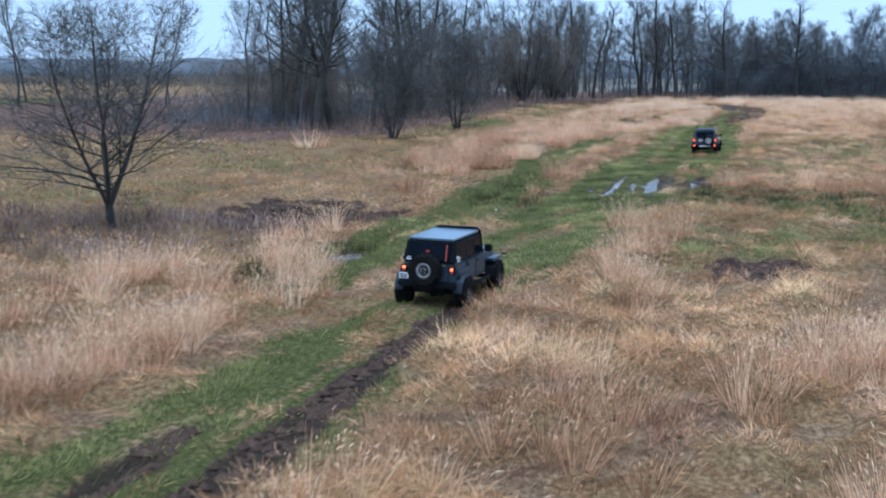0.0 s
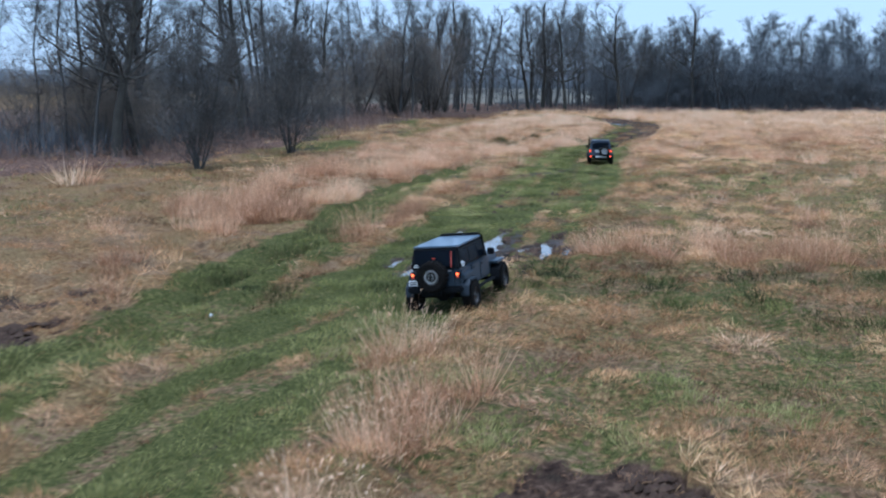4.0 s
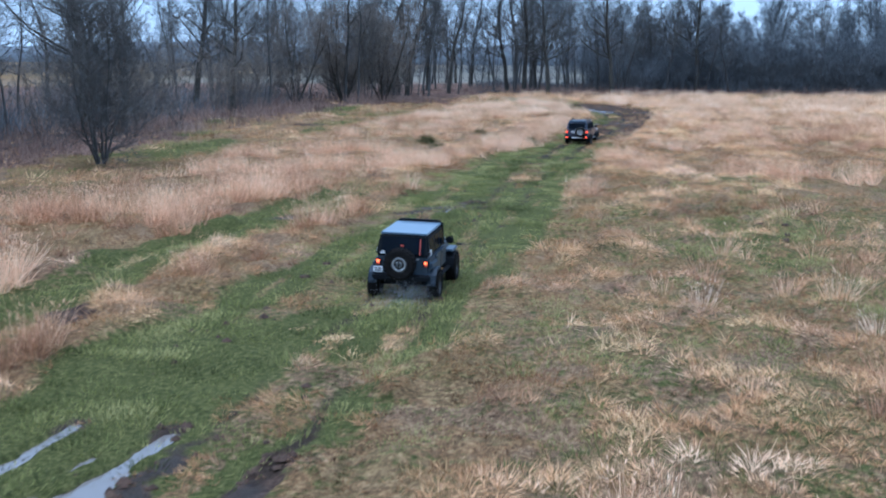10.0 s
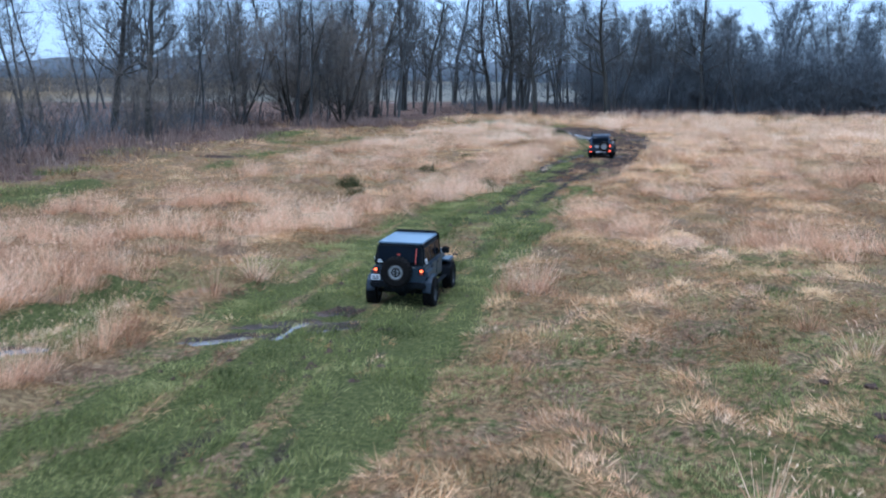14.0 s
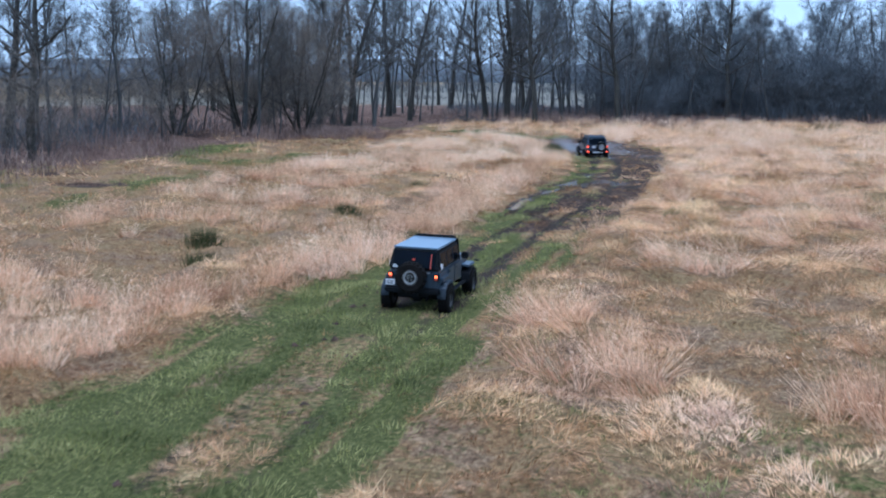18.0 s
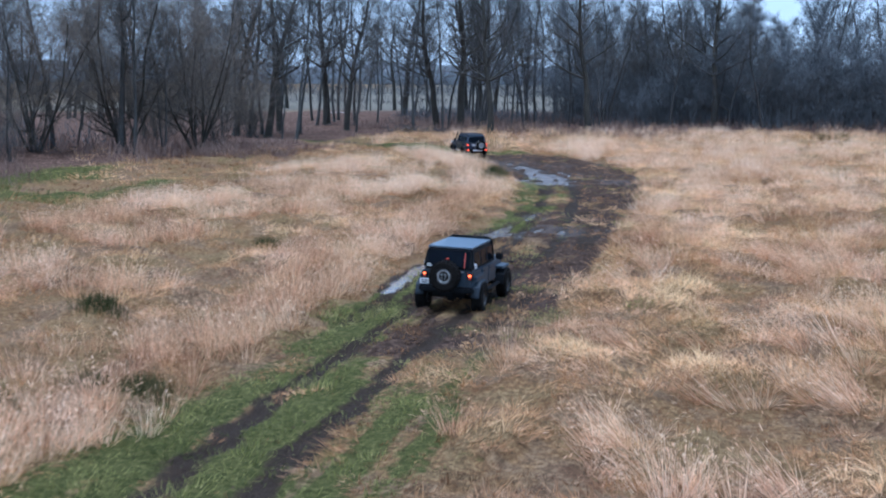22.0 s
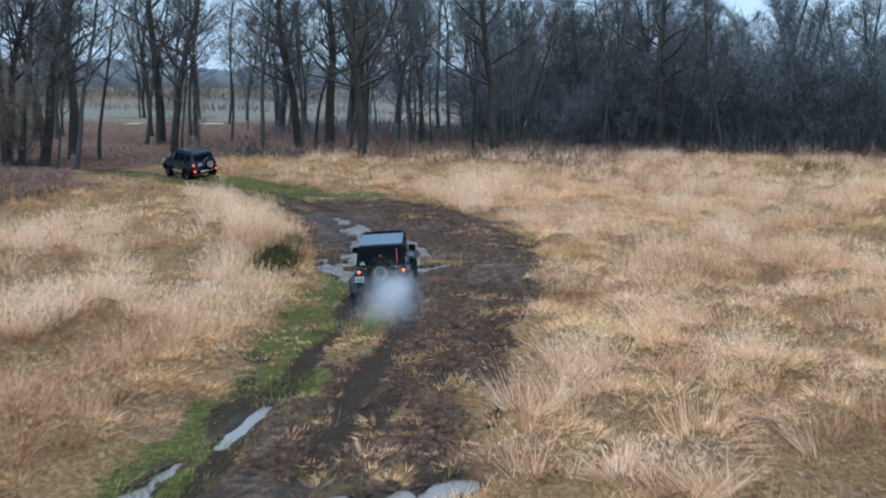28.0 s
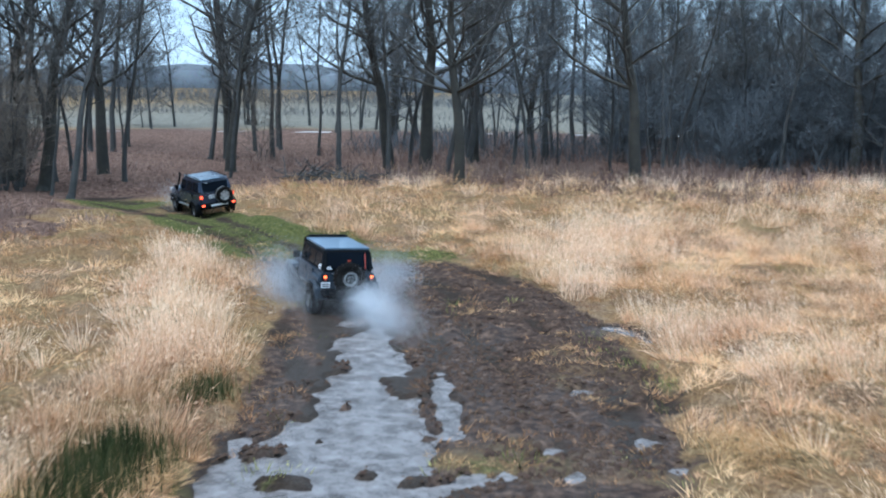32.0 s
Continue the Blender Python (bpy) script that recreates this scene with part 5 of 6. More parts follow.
MOLE = [(6.6, 98.5, 0.8), (7.5, 98.3, 0.9), (7.4, 96.5, 1.0), (7.2, 94.9, 1.1), (7.1, 93.8, 0.8), (-7.6, 87.3, 0.9), (-3.6, 87.5, 1.0), (-7.6, 85.0, 1.1), (5.4, 110.4, 0.8)]
for x, y, s in MOLE:
    ob = new("molehill", hill_mesh)
    ob.matrix_basis = pose(x, y, surface_z(x, y), 0, 0, x * 50) @ Matrix.Diagonal((s, s, s, 1))
    tagged(ob, "small dark molehill of fresh earth in grass", "molehill", "molehills")

# ---- distance ----


def cross_strip(name, pts, w, z, material, label, category):
    v = [(x, y + s * w, z) for x, y in pts for s in (-1, 1)]
    f = [(2 * k, 2 * k + 2, 2 * k + 3, 2 * k + 1) for k in range(len(pts) - 1)]
    me = mesh_np(name, v, f)
    me.materials.append(material)
    return tagged(new(name, me), label, category, kind="structure")


cross_strip("road", ROAD, 1.6, 0.06, M_ROAD, "pale gravel lane beyond the trees", "road")
# far woods on the skyline, uneven, with haze in their colour
v, f = [], []
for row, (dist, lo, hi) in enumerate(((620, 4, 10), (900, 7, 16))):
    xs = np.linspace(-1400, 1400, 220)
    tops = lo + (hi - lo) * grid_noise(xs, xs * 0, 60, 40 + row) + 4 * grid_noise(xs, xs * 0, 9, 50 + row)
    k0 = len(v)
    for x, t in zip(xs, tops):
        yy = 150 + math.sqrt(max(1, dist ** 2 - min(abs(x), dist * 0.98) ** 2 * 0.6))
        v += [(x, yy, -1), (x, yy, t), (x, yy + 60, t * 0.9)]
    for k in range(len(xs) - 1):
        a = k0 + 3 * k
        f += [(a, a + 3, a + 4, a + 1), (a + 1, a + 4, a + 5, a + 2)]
stuff("far_woods", v, f, M_FARWOOD, "woods on the horizon with blue-grey haze in their colour", "woods")

# ---- vehicles ----


def tyre_bm(r, w, rim):
    bm = lathe([(-w / 2, rim), (-w / 2, r - 0.05), (-w / 2 + 0.04, r - 0.008), (w / 2 - 0.04, r - 0.008), (w / 2, r - 0.05), (w / 2, rim), (w / 2 - 0.06, rim - 0.02), (-w / 2 + 0.06, rim - 0.02), (-w / 2, rim)], 32)
    lugs = 22
    for k in range(lugs):
        for s in (-1, 1):
            a = 2 * math.pi * (k + 0.25 * s) / lugs
            lug = bmesh.ops.create_cube(bm, size=1, matrix=pose(0, 0, 0, math.degrees(a)) @ Matrix.LocRotScale((s * w * 0.27, 0, r - 0.004), Euler((0, 0, radians(25 * s))), (w * 0.42, 0.055, 0.035)))
    return bm


def rim_bm(r, w, holes=5):
    """A dished wheel with spokes, facing +x."""
    bm = lathe([(-w / 2, r), (-w / 2, r - 0.03), (w / 2 - 0.1, r - 0.05), (w / 2 - 0.02, r - 0.02), (w / 2, r - 0.01), (w / 2, r), (-w / 2, r)], 28)
    for k in range(holes):
        a = 360 * k / holes
        bmesh.ops.create_cube(bm, size=1, matrix=pose(0, 0, 0, a) @ Matrix.LocRotScale((w / 2 - 0.06, 0, r * 0.52), None, (0.035, r * 0.36, r * 0.95)))
    hub = bmesh.ops.create_cone(bm, cap_ends=True, segments=16, radius1=r * 0.3, radius2=r * 0.22, depth=0.06, matrix=Matrix.Translation((w / 2 - 0.04, 0, 0)) @ Euler((0, radians(90), 0)).to_matrix().to_4x4())
    return bm


def wheel(parent, x, y, r, w, name="wheel"):
    hub = new(name)
    hub.parent = parent
    hub.matrix_basis = pose(x, y, r)
    part("tyre", tyre_bm(r, w, r * 0.58), M_TYRE, hub)
    bm = rim_bm(r * 0.58, w * 0.9)
    if x < 0:
        bmesh.ops.rotate(bm, verts=bm.verts[:], cent=(0, 0, 0), matrix=Euler((0, 0, math.pi)).to_matrix())
    part("rim", bm, M_RIM, hub, "dark mud-stained rim")
    return hub


def arch_bm(x, y, r, side, w):
    """A wide fender flare over a wheel."""
    bm = bmesh.new()
    rings = []
    pts = [(-1.12, 0.30), (-0.98, 0.78), (-0.55, 1.08), (0.55, 1.08), (1.0, 0.70), (1.18, 0.28)]
    for u, h in pts:
        ring = []
        for dx, dz in ((0, 0), (w, -0.03), (w, -0.09), (0, -0.07)):
            ring.append(bm.verts.new((x + side * dx, y + u * r * 1.08, r + h * r * 1.12 + dz)))
        rings.append(ring)
    for a, b in zip(rings, rings[1:]):
        for k in range(4):
            bm.faces.new((a[k], a[(k + 1) % 4], b[(k + 1) % 4], b[k]))
    bm.faces.new(rings[0])
    bm.faces.new(rings[-1][::-1])
    bmesh.ops.recalc_face_normals(bm, faces=bm.faces[:])
    return bm


def join(bms):
    out = bmesh.new()
    for b in bms:
        me = bpy.data.meshes.new("join")
        b.to_mesh(me)
        b.free()
        out.from_mesh(me)
        bpy.data.meshes.remove(me)
    return out


def bars(parent, places, material, label=""):
    for x0, x1, y, z0, z1 in places:
        part("print_bar", box(x0, x1, y - 0.004, y + 0.002, z0, z1, 0), material, parent, label)


def off_roader():
    """Four-door open-country vehicle with a hard top; it points along +y."""
    car = tagged(new("off_road_vehicle"), "lifted blue-grey four-door off-roader with grey hardtop and rear spare wheel", "off-road vehicle")
    r, w = 0.43, 0.31
    wheels = [wheel(car, sx * 0.84, sy * 1.475, r, w) for sx in (-1, 1) for sy in (-1, 1)]
    part("chassis", join([box(-0.45, 0.45, -2.0, 2.05, 0.50, 0.68, 0.03), rod([(-0.7, -1.475, 0.43), (0.7, -1.475, 0.43)], 0.06), rod([(-0.7, 1.475, 0.43), (0.7, 1.475, 0.43)], 0.06), box(-0.16, 0.16, -1.62, -1.33, 0.3, 0.56, 0.06)]), M_BLACK, car)
    tub = part("body", join([box(-0.76, 0.76, -1.96, 0.72, 0.66, 1.26, 0.05, (0.015, 0.02, 0)), box(-0.66, 0.66, 0.6, 2.02, 0.70, 1.24, 0.07, (0.07, 0, 0.05)), box(-0.70, 0.70, 0.55, 0.85, 1.2, 1.30, 0.03, (0.02, 0, 0.05))]), M_PAINT, car, "blue-grey painted body")
    part("tailgate", box(-0.56, 0.56, -1.995, -1.955, 0.74, 1.22, 0.02), M_PAINT, car)
    top = part("hardtop", box(-0.75, 0.75, -1.98, 0.42, 1.265, 1.86, 0.05, (0.09, 0.16, 0.02)), M_BLACK, car, "black hardtop sides")
    part("roof_panel", box(-0.665, 0.665, -1.83, 0.40, 1.845, 1.90, 0.03), M_ROOF, car, "grey hardtop roof")
    part("rear_window", join([box(-0.60, 0.60, -1.985, -1.955, 1.33, 1.80, 0.03)]), M_GLASS, top).matrix_basis = Matrix.Translation((0, -0.008, 0)) @ Matrix.Shear("XZ", 4, (0, 0)) @ Matrix.Translation((0, -1.97, 1.33)) @ Euler((radians(-14.5), 0, 0)).to_matrix().to_4x4() @ Matrix.Translation((0, 1.97, -1.33))
    part("windscreen", box(-0.66, 0.66, 0.50, 0.54, 1.28, 1.86, 0.02), M_GLASS, car).matrix_basis = Matrix.Translation((0, 0.54, 1.28)) @ Euler((radians(16), 0, 0)).to_matrix().to_4x4() @ Matrix.Translation((0, -0.54, -1.28))
    part("windscreen_frame", join([rod([(-0.69, 0.58, 1.26), (-0.66, 0.40, 1.88), (0.66, 0.40, 1.88), (0.69, 0.58, 1.26)], 0.04)]), M_BLACK, car)
    for s in (-1, 1):
        for y0, y1, name in ((-1.75, -1.12, "quarter_window"), (-1.02, -0.36, "rear_door_window"), (-0.26, 0.34, "front_door_window")):
            g = part(name, box(-0.012, 0.012, y0, y1, 0, 0.42, 0.01), M_GLASS, car)
            g.matrix_basis = Matrix.Translation((s * 0.735, 0, 1.33)) @ Euler((0, radians(-8.5 * s), 0)).to_matrix().to_4x4()
        for y0, y1, name in ((-1.06, -0.33, "rear_door"), (-0.28, 0.50, "front_door")):
            d = part(name, box(s * 0.765 - 0.02, s * 0.765 + 0.02, y0, y1, 0.72, 1.24, 0.02), M_PAINT, car)
            part("handle", box(s * 0.79 - 0.015, s * 0.79 + 0.015, y0 + 0.06, y0 + 0.2, 1.12, 1.15, 0.008), M_BLACK, d)
        part("fender_flare", arch_bm(s * 0.70, -1.475, r, s, 0.24), M_FLARE, car, "blue-grey rear flare")
        part("rear_wing", box(s * 0.79 - 0.05, s * 0.79 + 0.05, -1.93, -1.02, 0.93, 1.10, 0.03), M_PAINT, car)
        part("fender_flare", arch_bm(s * 0.66, 1.475, r * 0.97, s, 0.28), M_BLACK, car, "black front flare")
        part("front_fender", box(s * 0.77 - 0.15, s * 0.77 + 0.15, 1.02, 1.9, 0.93, 1.01, 0.035), M_PAINT, car)
        part("side_step", box(s * 0.82 - 0.07, s * 0.82 + 0.07, -0.85, 0.85, 0.52, 0.58, 0.02), M_BLACK, car)
        m = part("mirror", box(s * 0.90 - 0.11, s * 0.90 + 0.11, 0.44, 0.52, 1.30, 1.50, 0.03), M_BLACK, car)
        lamp = part("tail_lamp", box(s * 0.665 - 0.075, s * 0.665 + 0.075, -2.035, -1.965, 1.0, 1.19, 0.015), M_BLACK, car)
        part("lens", box(s * 0.665 - 0.05, s * 0.665 + 0.05, -2.045, -2.03, 1.02, 1.085, 0.008), M_RED, lamp, "dark red lens")
        part("lens", box(s * 0.665 - 0.045, s * 0.665 + 0.045, -2.046, -2.03, 1.09, 1.16, 0.008), M_AMBER, lamp, "lit orange lens")
        part("headlamp", lathe([(2.0, 0.02), (2.03, 0.09), (1.98, 0.10)], 16, "y"), M_WHITE, car).matrix_basis = pose(s * 0.42, 0, 1.02)
        part("bonnet_catch", box(s * 0.6 - 0.02, s * 0.6 + 0.02, 1.5, 1.58, 1.2, 1.25, 0.01), M_BLACK, car)
    part("rear_valance", box(-0.76, 0.76, -2.0, -1.95, 0.60, 0.76, 0.02), M_BLACK, car)
    part("rear_bumper", join([box(-0.80, 0.80, -2.16, -1.98, 0.62, 0.80, 0.04), box(-0.2, 0.2, -2.2, -2.1, 0.55, 0.66, 0.02)]), M_BLACK, car)
    part("front_bumper", box(-0.84, 0.84, 2.06, 2.26, 0.60, 0.80, 0.04), M_BLACK, car)
    part("roof_light_bar", join([box(-0.58, 0.58, 0.40, 0.50, 1.90, 1.97, 0.02), rod([(-0.6, 0.42, 1.86), (-0.6, 0.45, 1.95)], 0.02), rod([(0.6, 0.42, 1.86), (0.6, 0.45, 1.95)], 0.02)]), M_BLACK, car)
    # spare wheel on the tailgate
    spare = new("spare_wheel")
    spare.parent = car
    spare.matrix_basis = pose(-0.02, -2.2, 1.10, 0, 0, -90)
    part("tyre", tyre_bm(0.43, 0.28, 0.24), M_TYRE, spare)
    part("rim", rim_bm(0.24, 0.25, 5), M_RIM, spare, "dark rim")
    part("rim_ring", lathe([(0.10, 0.20), (0.135, 0.195), (0.14, 0.175), (0.12, 0.14), (0.09, 0.135)], 28), M_DULL, spare, "dull grey rim ring")
    part("hub_cap", lathe([(0.13, 0.09), (0.15, 0.085), (0.155, 0.05), (0.15, 0.003)], 20), M_DULL, spare, "dull grey hub")
    part("spare_bracket", join([box(0.135, 0.16, -0.13, 0.13, -0.012, 0.012, 0.004), box(0.135, 0.16, -0.012, 0.012, -0.13, 0.13, 0.004), box(0.14, 0.165, -0.06, 0.06, 0.03, 0.055, 0.004), box(0.14, 0.165, -0.06, 0.06, -0.055, -0.03, 0.004)]), M_BLACK, spare, "black spare-wheel bracket")
    part("spare_carrier", join([box(-0.12, 0.1, -2.08, -1.98, 0.95, 1.25, 0.02)]), M_BLACK, car)
    part("high_brake_lamp", box(-0.05, 0.05, -2.06, -2.0, 1.55, 1.60, 0.015), M_RED, car, "red high-mounted lamp")
    part("brake_lamp_arm", box(-0.04, 0.04, -2.06, -2.0, 1.25, 1.55, 0.015), M_BLACK, car)
    plate = part("number_plate", box(-0.79, -0.53, -2.06, -2.04, 0.82, 0.98, 0.008), M_WHITE, car, "white plate with unreadable print")
    part("plate_bracket", box(-0.78, -0.54, -2.045, -1.99, 0.84, 0.96, 0.01), M_BLACK, car)
    bars(plate, ((-0.76, -0.67, -2.062, 0.91, 0.95), (-0.65, -0.56, -2.062, 0.91, 0.95), (-0.75, -0.57, -2.062, 0.85, 0.89)), M_INK)
    part("jack_bar", box(0.47, 0.50, -1.985, -1.955, 1.32, 1.76, 0.008), M_RED, car, "red bar beside the rear window").matrix_basis = Matrix.Translation((0, -1.97, 1.33)) @ Euler((radians(-14.5), 0, 0)).to_matrix().to_4x4() @ Matrix.Translation((0, 1.945, -1.33))
    bars(car, ((-0.60, -0.50, -1.99, 1.38, 1.41), (-0.62, -0.47, -1.992, 1.33, 1.36)), M_WHITE, "white sticker")
    for s in (-1, 1):
        for k, (y0, y1, z0, z1) in enumerate(((-1.82, -1.62, 1.30, 1.36), (-1.86, -1.72, 1.38, 1.46), (-1.70, -1.56, 1.37, 1.42))):
            part("sticker", box(s * 0.755 - 0.004, s * 0.755 + 0.004, y0, y1, z0, z1, 0), M_WHITE, car, "white sticker").matrix_basis = pose(-s * 0.012 * (k > 0), 0, 0)
    part("rear_door_crossbar", box(-0.48, 0.48, -2.01, -1.99, 1.20, 1.23, 0.008), M_ALLOY, car)
    part("exhaust_pipe", rod([(0.42, -1.6, 0.5), (0.42, -2.1, 0.46)], 0.035), M_BLACK, car)
    part("bull_light", box(0.86, 1.02, 1.9, 2.0, 1.02, 1.06, 0.01), M_BLACK, car)
    return car, wheels, r


def navy_suv():
    """Large lifted estate off-roader; it points along +y."""
    car = tagged(new("estate_off_roader"), "dark navy lifted estate off-roader with rear spare wheel and roof rack", "off-road vehicle")
    r, w = 0.41, 0.29
    wheels = [wheel(car, sx * 0.82, sy * 1.45, r, w) for sx in (-1, 1) for sy in (-1, 1)]
    part("chassis", join([box(-0.45, 0.45, -2.1, 2.2, 0.48, 0.66, 0.03), rod([(-0.7, -1.45, 0.41), (0.7, -1.45, 0.41)], 0.06), rod([(-0.7, 1.45, 0.41), (0.7, 1.45, 0.41)], 0.06)]), M_BLACK, car)
    part("body", join([box(-0.86, 0.86, -2.2, 0.95, 0.62, 1.22, 0.08, (0.03, 0.02, 0)), box(-0.84, 0.84, 0.9, 2.3, 0.64, 1.16, 0.10, (0.06, 0, 0.08))]), M_NAVY, car)
    top = part("cabin", box(-0.83, 0.83, -2.18, 0.95, 1.21, 1.86, 0.09, (0.13, 0.18, 0.65)), M_NAVY, car)
    part("roof", box(-0.70, 0.70, -1.98, 0.28, 1.845, 1.885, 0.018), M_NAVY, car)
    g = part("rear_window", box(-0.62, 0.62, -0.012, 0.012, 0, 0.44, 0.01), M_GLASS, top)
    g.matrix_basis = Matrix.Translation((0, -2.155, 1.30)) @ Euler((radians(-15.5), 0, 0)).to_matrix().to_4x4()
    part("windscreen", box(-0.66, 0.66, -0.012, 0.012, 0, 0.72, 0.01), M_GLASS, top).matrix_basis = Matrix.Translation((0, 0.92, 1.26)) @ Euler((radians(45), 0, 0)).to_matrix().to_4x4()
    for s in (-1, 1):
        for y0, y1, name in ((-1.95, -1.2, "quarter_window"), (-1.1, -0.32, "rear_door_window"), (-0.22, 0.40, "front_door_window")):
            part(name, box(-0.012, 0.012, y0, y1, 0, 0.42, 0.01), M_GLASS, car).matrix_basis = Matrix.Translation((s * 0.815, 0, 1.30)) @ Euler((0, radians(-11.3 * s), 0)).to_matrix().to_4x4()
        for y0, y1, name in ((-1.12, -0.28, "rear_door"), (-0.25, 0.70, "front_door")):
            d = part(name, box(s * 0.855 - 0.015, s * 0.855 + 0.015, y0, y1, 0.68, 1.19, 0.02), M_NAVY, car)
            part("handle", box(s * 0.87 - 0.015, s * 0.87 + 0.015, y0 + 0.06, y0 + 0.2, 1.06, 1.09, 0.008), M_ALLOY, d)
        for y in (-1.45, 1.45):
            part("fender_flare", arch_bm(s * 0.80, y, r, s, 0.20), M_BLACK, car, "grey-black flare")
        part("side_step", box(s * 0.84 - 0.08, s * 0.84 + 0.08, -0.85, 0.85, 0.50, 0.55, 0.02), M_ALLOY, car)
        part("mirror", box(s * 0.98 - 0.1, s * 0.98 + 0.1, 0.62, 0.72, 1.24, 1.42, 0.03), M_BLACK, car)
        lamp = part("tail_lamp", box(s * 0.76 - 0.09, s * 0.76 + 0.09, -2.24, -2.17, 0.98, 1.20, 0.02), M_RED, car)
        part("lens", box(s * 0.76 - 0.06, s * 0.76 + 0.06, -2.25, -2.235, 1.04, 1.14, 0.01), M_TAIL, lamp, "lit red lens")
        b = part("bumper_lamp", box(s * 0.74 - 0.08, s * 0.74 + 0.08, -2.35, -2.32, 0.66, 0.74, 0.01), M_TAIL, car, "lit red bumper lamp")
        part("roof_rail", rod([(s * 0.66, -1.9, 1.93), (s * 0.66, 0.2, 1.93)], 0.018), M_BLACK, car)
        part("headlamp", box(s * 0.68 - 0.14, s * 0.68 + 0.14, 2.27, 2.33, 0.92, 1.08, 0.02), M_WHITE, car)
    part("rear_bumper", box(-0.88, 0.88, -2.34, -2.16, 0.56, 0.78, 0.05), M_BLACK, car)
    part("bumper_plate", box(-0.36, 0.46, -2.352, -2.33, 0.62, 0.71, 0.01), M_WHITE, car, "white strip across the bumper")
    part("front_bumper", box(-0.88, 0.88, 2.28, 2.48, 0.56, 0.78, 0.05), M_BLACK, car)
    part("snorkel", rod([(-0.88, 1.1, 1.1), (-0.88, 0.85, 1.25), (-0.80, 0.45, 1.9), (-0.80, 0.5, 2.02)], 0.045), M_BLACK, car)
    plate = part("number_plate", box(-0.40, -0.12, -2.245, -2.225, 1.0, 1.16, 0.008), M_WHITE, car, "white plate with unreadable print")
    bars(plate, ((-0.37, -0.15, -2.247, 1.09, 1.12), (-0.37, -0.15, -2.247, 1.04, 1.07)), M_INK)
    spare = new("spare_wheel")
    spare.parent = car
    spare.matrix_basis = pose(0.30, -2.36, 1.08, 0, 0, -90)
    part("tyre", tyre_bm(0.39, 0.26, 0.23), M_TYRE, spare)
    part("rim", rim_bm(0.23, 0.25, 6), M_ALLOY, spare)
    part("cover_band", lathe([(-0.10, 0.395), (-0.10, 0.402), (0.06, 0.402), (0.06, 0.395)], 32), M_ALLOY, spare, "bright steel spare-wheel band")
    part("roof_spoiler", box(-0.66, 0.66, -2.10, -1.92, 1.845, 1.875, 0.012), M_ROOF, car)
    bars(car, ((-0.50, -0.32, -2.05, 1.68, 1.72), (-0.05, 0.18, -2.05, 1.66, 1.69)), M_WHITE, "white sticker")
    return car, wheels, r


jeep, jeep_wheels, jeep_r = off_roader()
suv, suv_wheels, suv_r = navy_suv()

# ---- mist and spray: loose droplets ----


def droplets(name, seed, blobs, size, material, label, category):
    """A loose cloud of flakes; blobs of (x, y, z, spread x, y, z, how many)."""
    r = np.random.default_rng(seed)
    pts = np.concatenate([np.array([b[0:3]]) + r.normal(0, 1, (b[6], 3)) * np.array([b[3:6]]) for b in blobs])
    n = len(pts)
    a, b = r.normal(0, 1, (n, 3)), r.normal(0, 1, (n, 3))
    s = r.uniform(0.5, 1.3, (n, 1)) * size
    a, b = a / np.linalg.norm(a, axis=1, keepdims=True) * s, b / np.linalg.norm(b, axis=1, keepdims=True) * s
    me = mesh_np(name, np.stack([pts - a, pts + a, pts + b], 1).reshape(-1, 3), np.arange(3 * n).reshape(n, 3))
    me.materials.append(material)
    return tagged(new(name, me), label, category, kind="stuff")


plume = droplets("exhaust_plume", 1, [(0.35, -0.3, 0.5, 0.24, 0.3, 0.17, 20000), (0.3, -1.1, 0.62, 0.38, 0.5, 0.28, 42000), (0.3, -2.1, 0.5, 0.42, 0.6, 0.28, 46000), (0.2, -3.3, 0.36, 0.5, 0.7, 0.22, 22000)], 0.0085, M_MIST, "pale exhaust mist trailing behind the off-roader", "exhaust mist")
late_puff = droplets("exhaust_puff", 8, [(0.45, -0.3, 0.35, 0.26, 0.3, 0.14, 4000), (0.9, -0.9, 0.4, 0.45, 0.45, 0.2, 6000)], 0.0085, M_MIST, "thin exhaust mist behind the off-roader", "exhaust mist")
suv_puff = droplets("exhaust_puff", 9, [(0.5, -0.4, 0.4, 0.3, 0.35, 0.16, 2500), (0.9, -1.2, 0.45, 0.5, 0.5, 0.22, 3500)], 0.014, M_MIST, "pale exhaust mist behind the estate off-roader", "exhaust mist")
small_plume = droplets("exhaust_puff", 2, [(0.3, -0.4, 0.35, 0.3, 0.35, 0.14, 3600), (0.2, -1.1, 0.3, 0.5, 0.5, 0.16, 3600)], 0.0075, M_MIST, "thin exhaust mist behind the off-roader", "exhaust mist")
spray_left = droplets("water_spray", 3, [(-1.25, 0.9, 0.55, 0.3, 0.6, 0.36, 16000), (-1.5, -0.1, 0.8, 0.4, 0.6, 0.46, 34000), (-1.2, -1.4, 0.45, 0.38, 0.7, 0.3, 14000)], 0.0105, M_SPRAY, "white spray of muddy water beside the off-roader", "water spray")
spray_right = droplets("water_spray", 4, [(1.3, 0.6, 0.55, 0.3, 0.6, 0.34, 14000), (1.65, -0.2, 0.72, 0.36, 0.5, 0.36, 34000), (2.2, -0.3, 0.8, 0.3, 0.4, 0.3, 10000)], 0.0105, M_SPRAY, "white spray of muddy water beside the off-roader", "water spray")


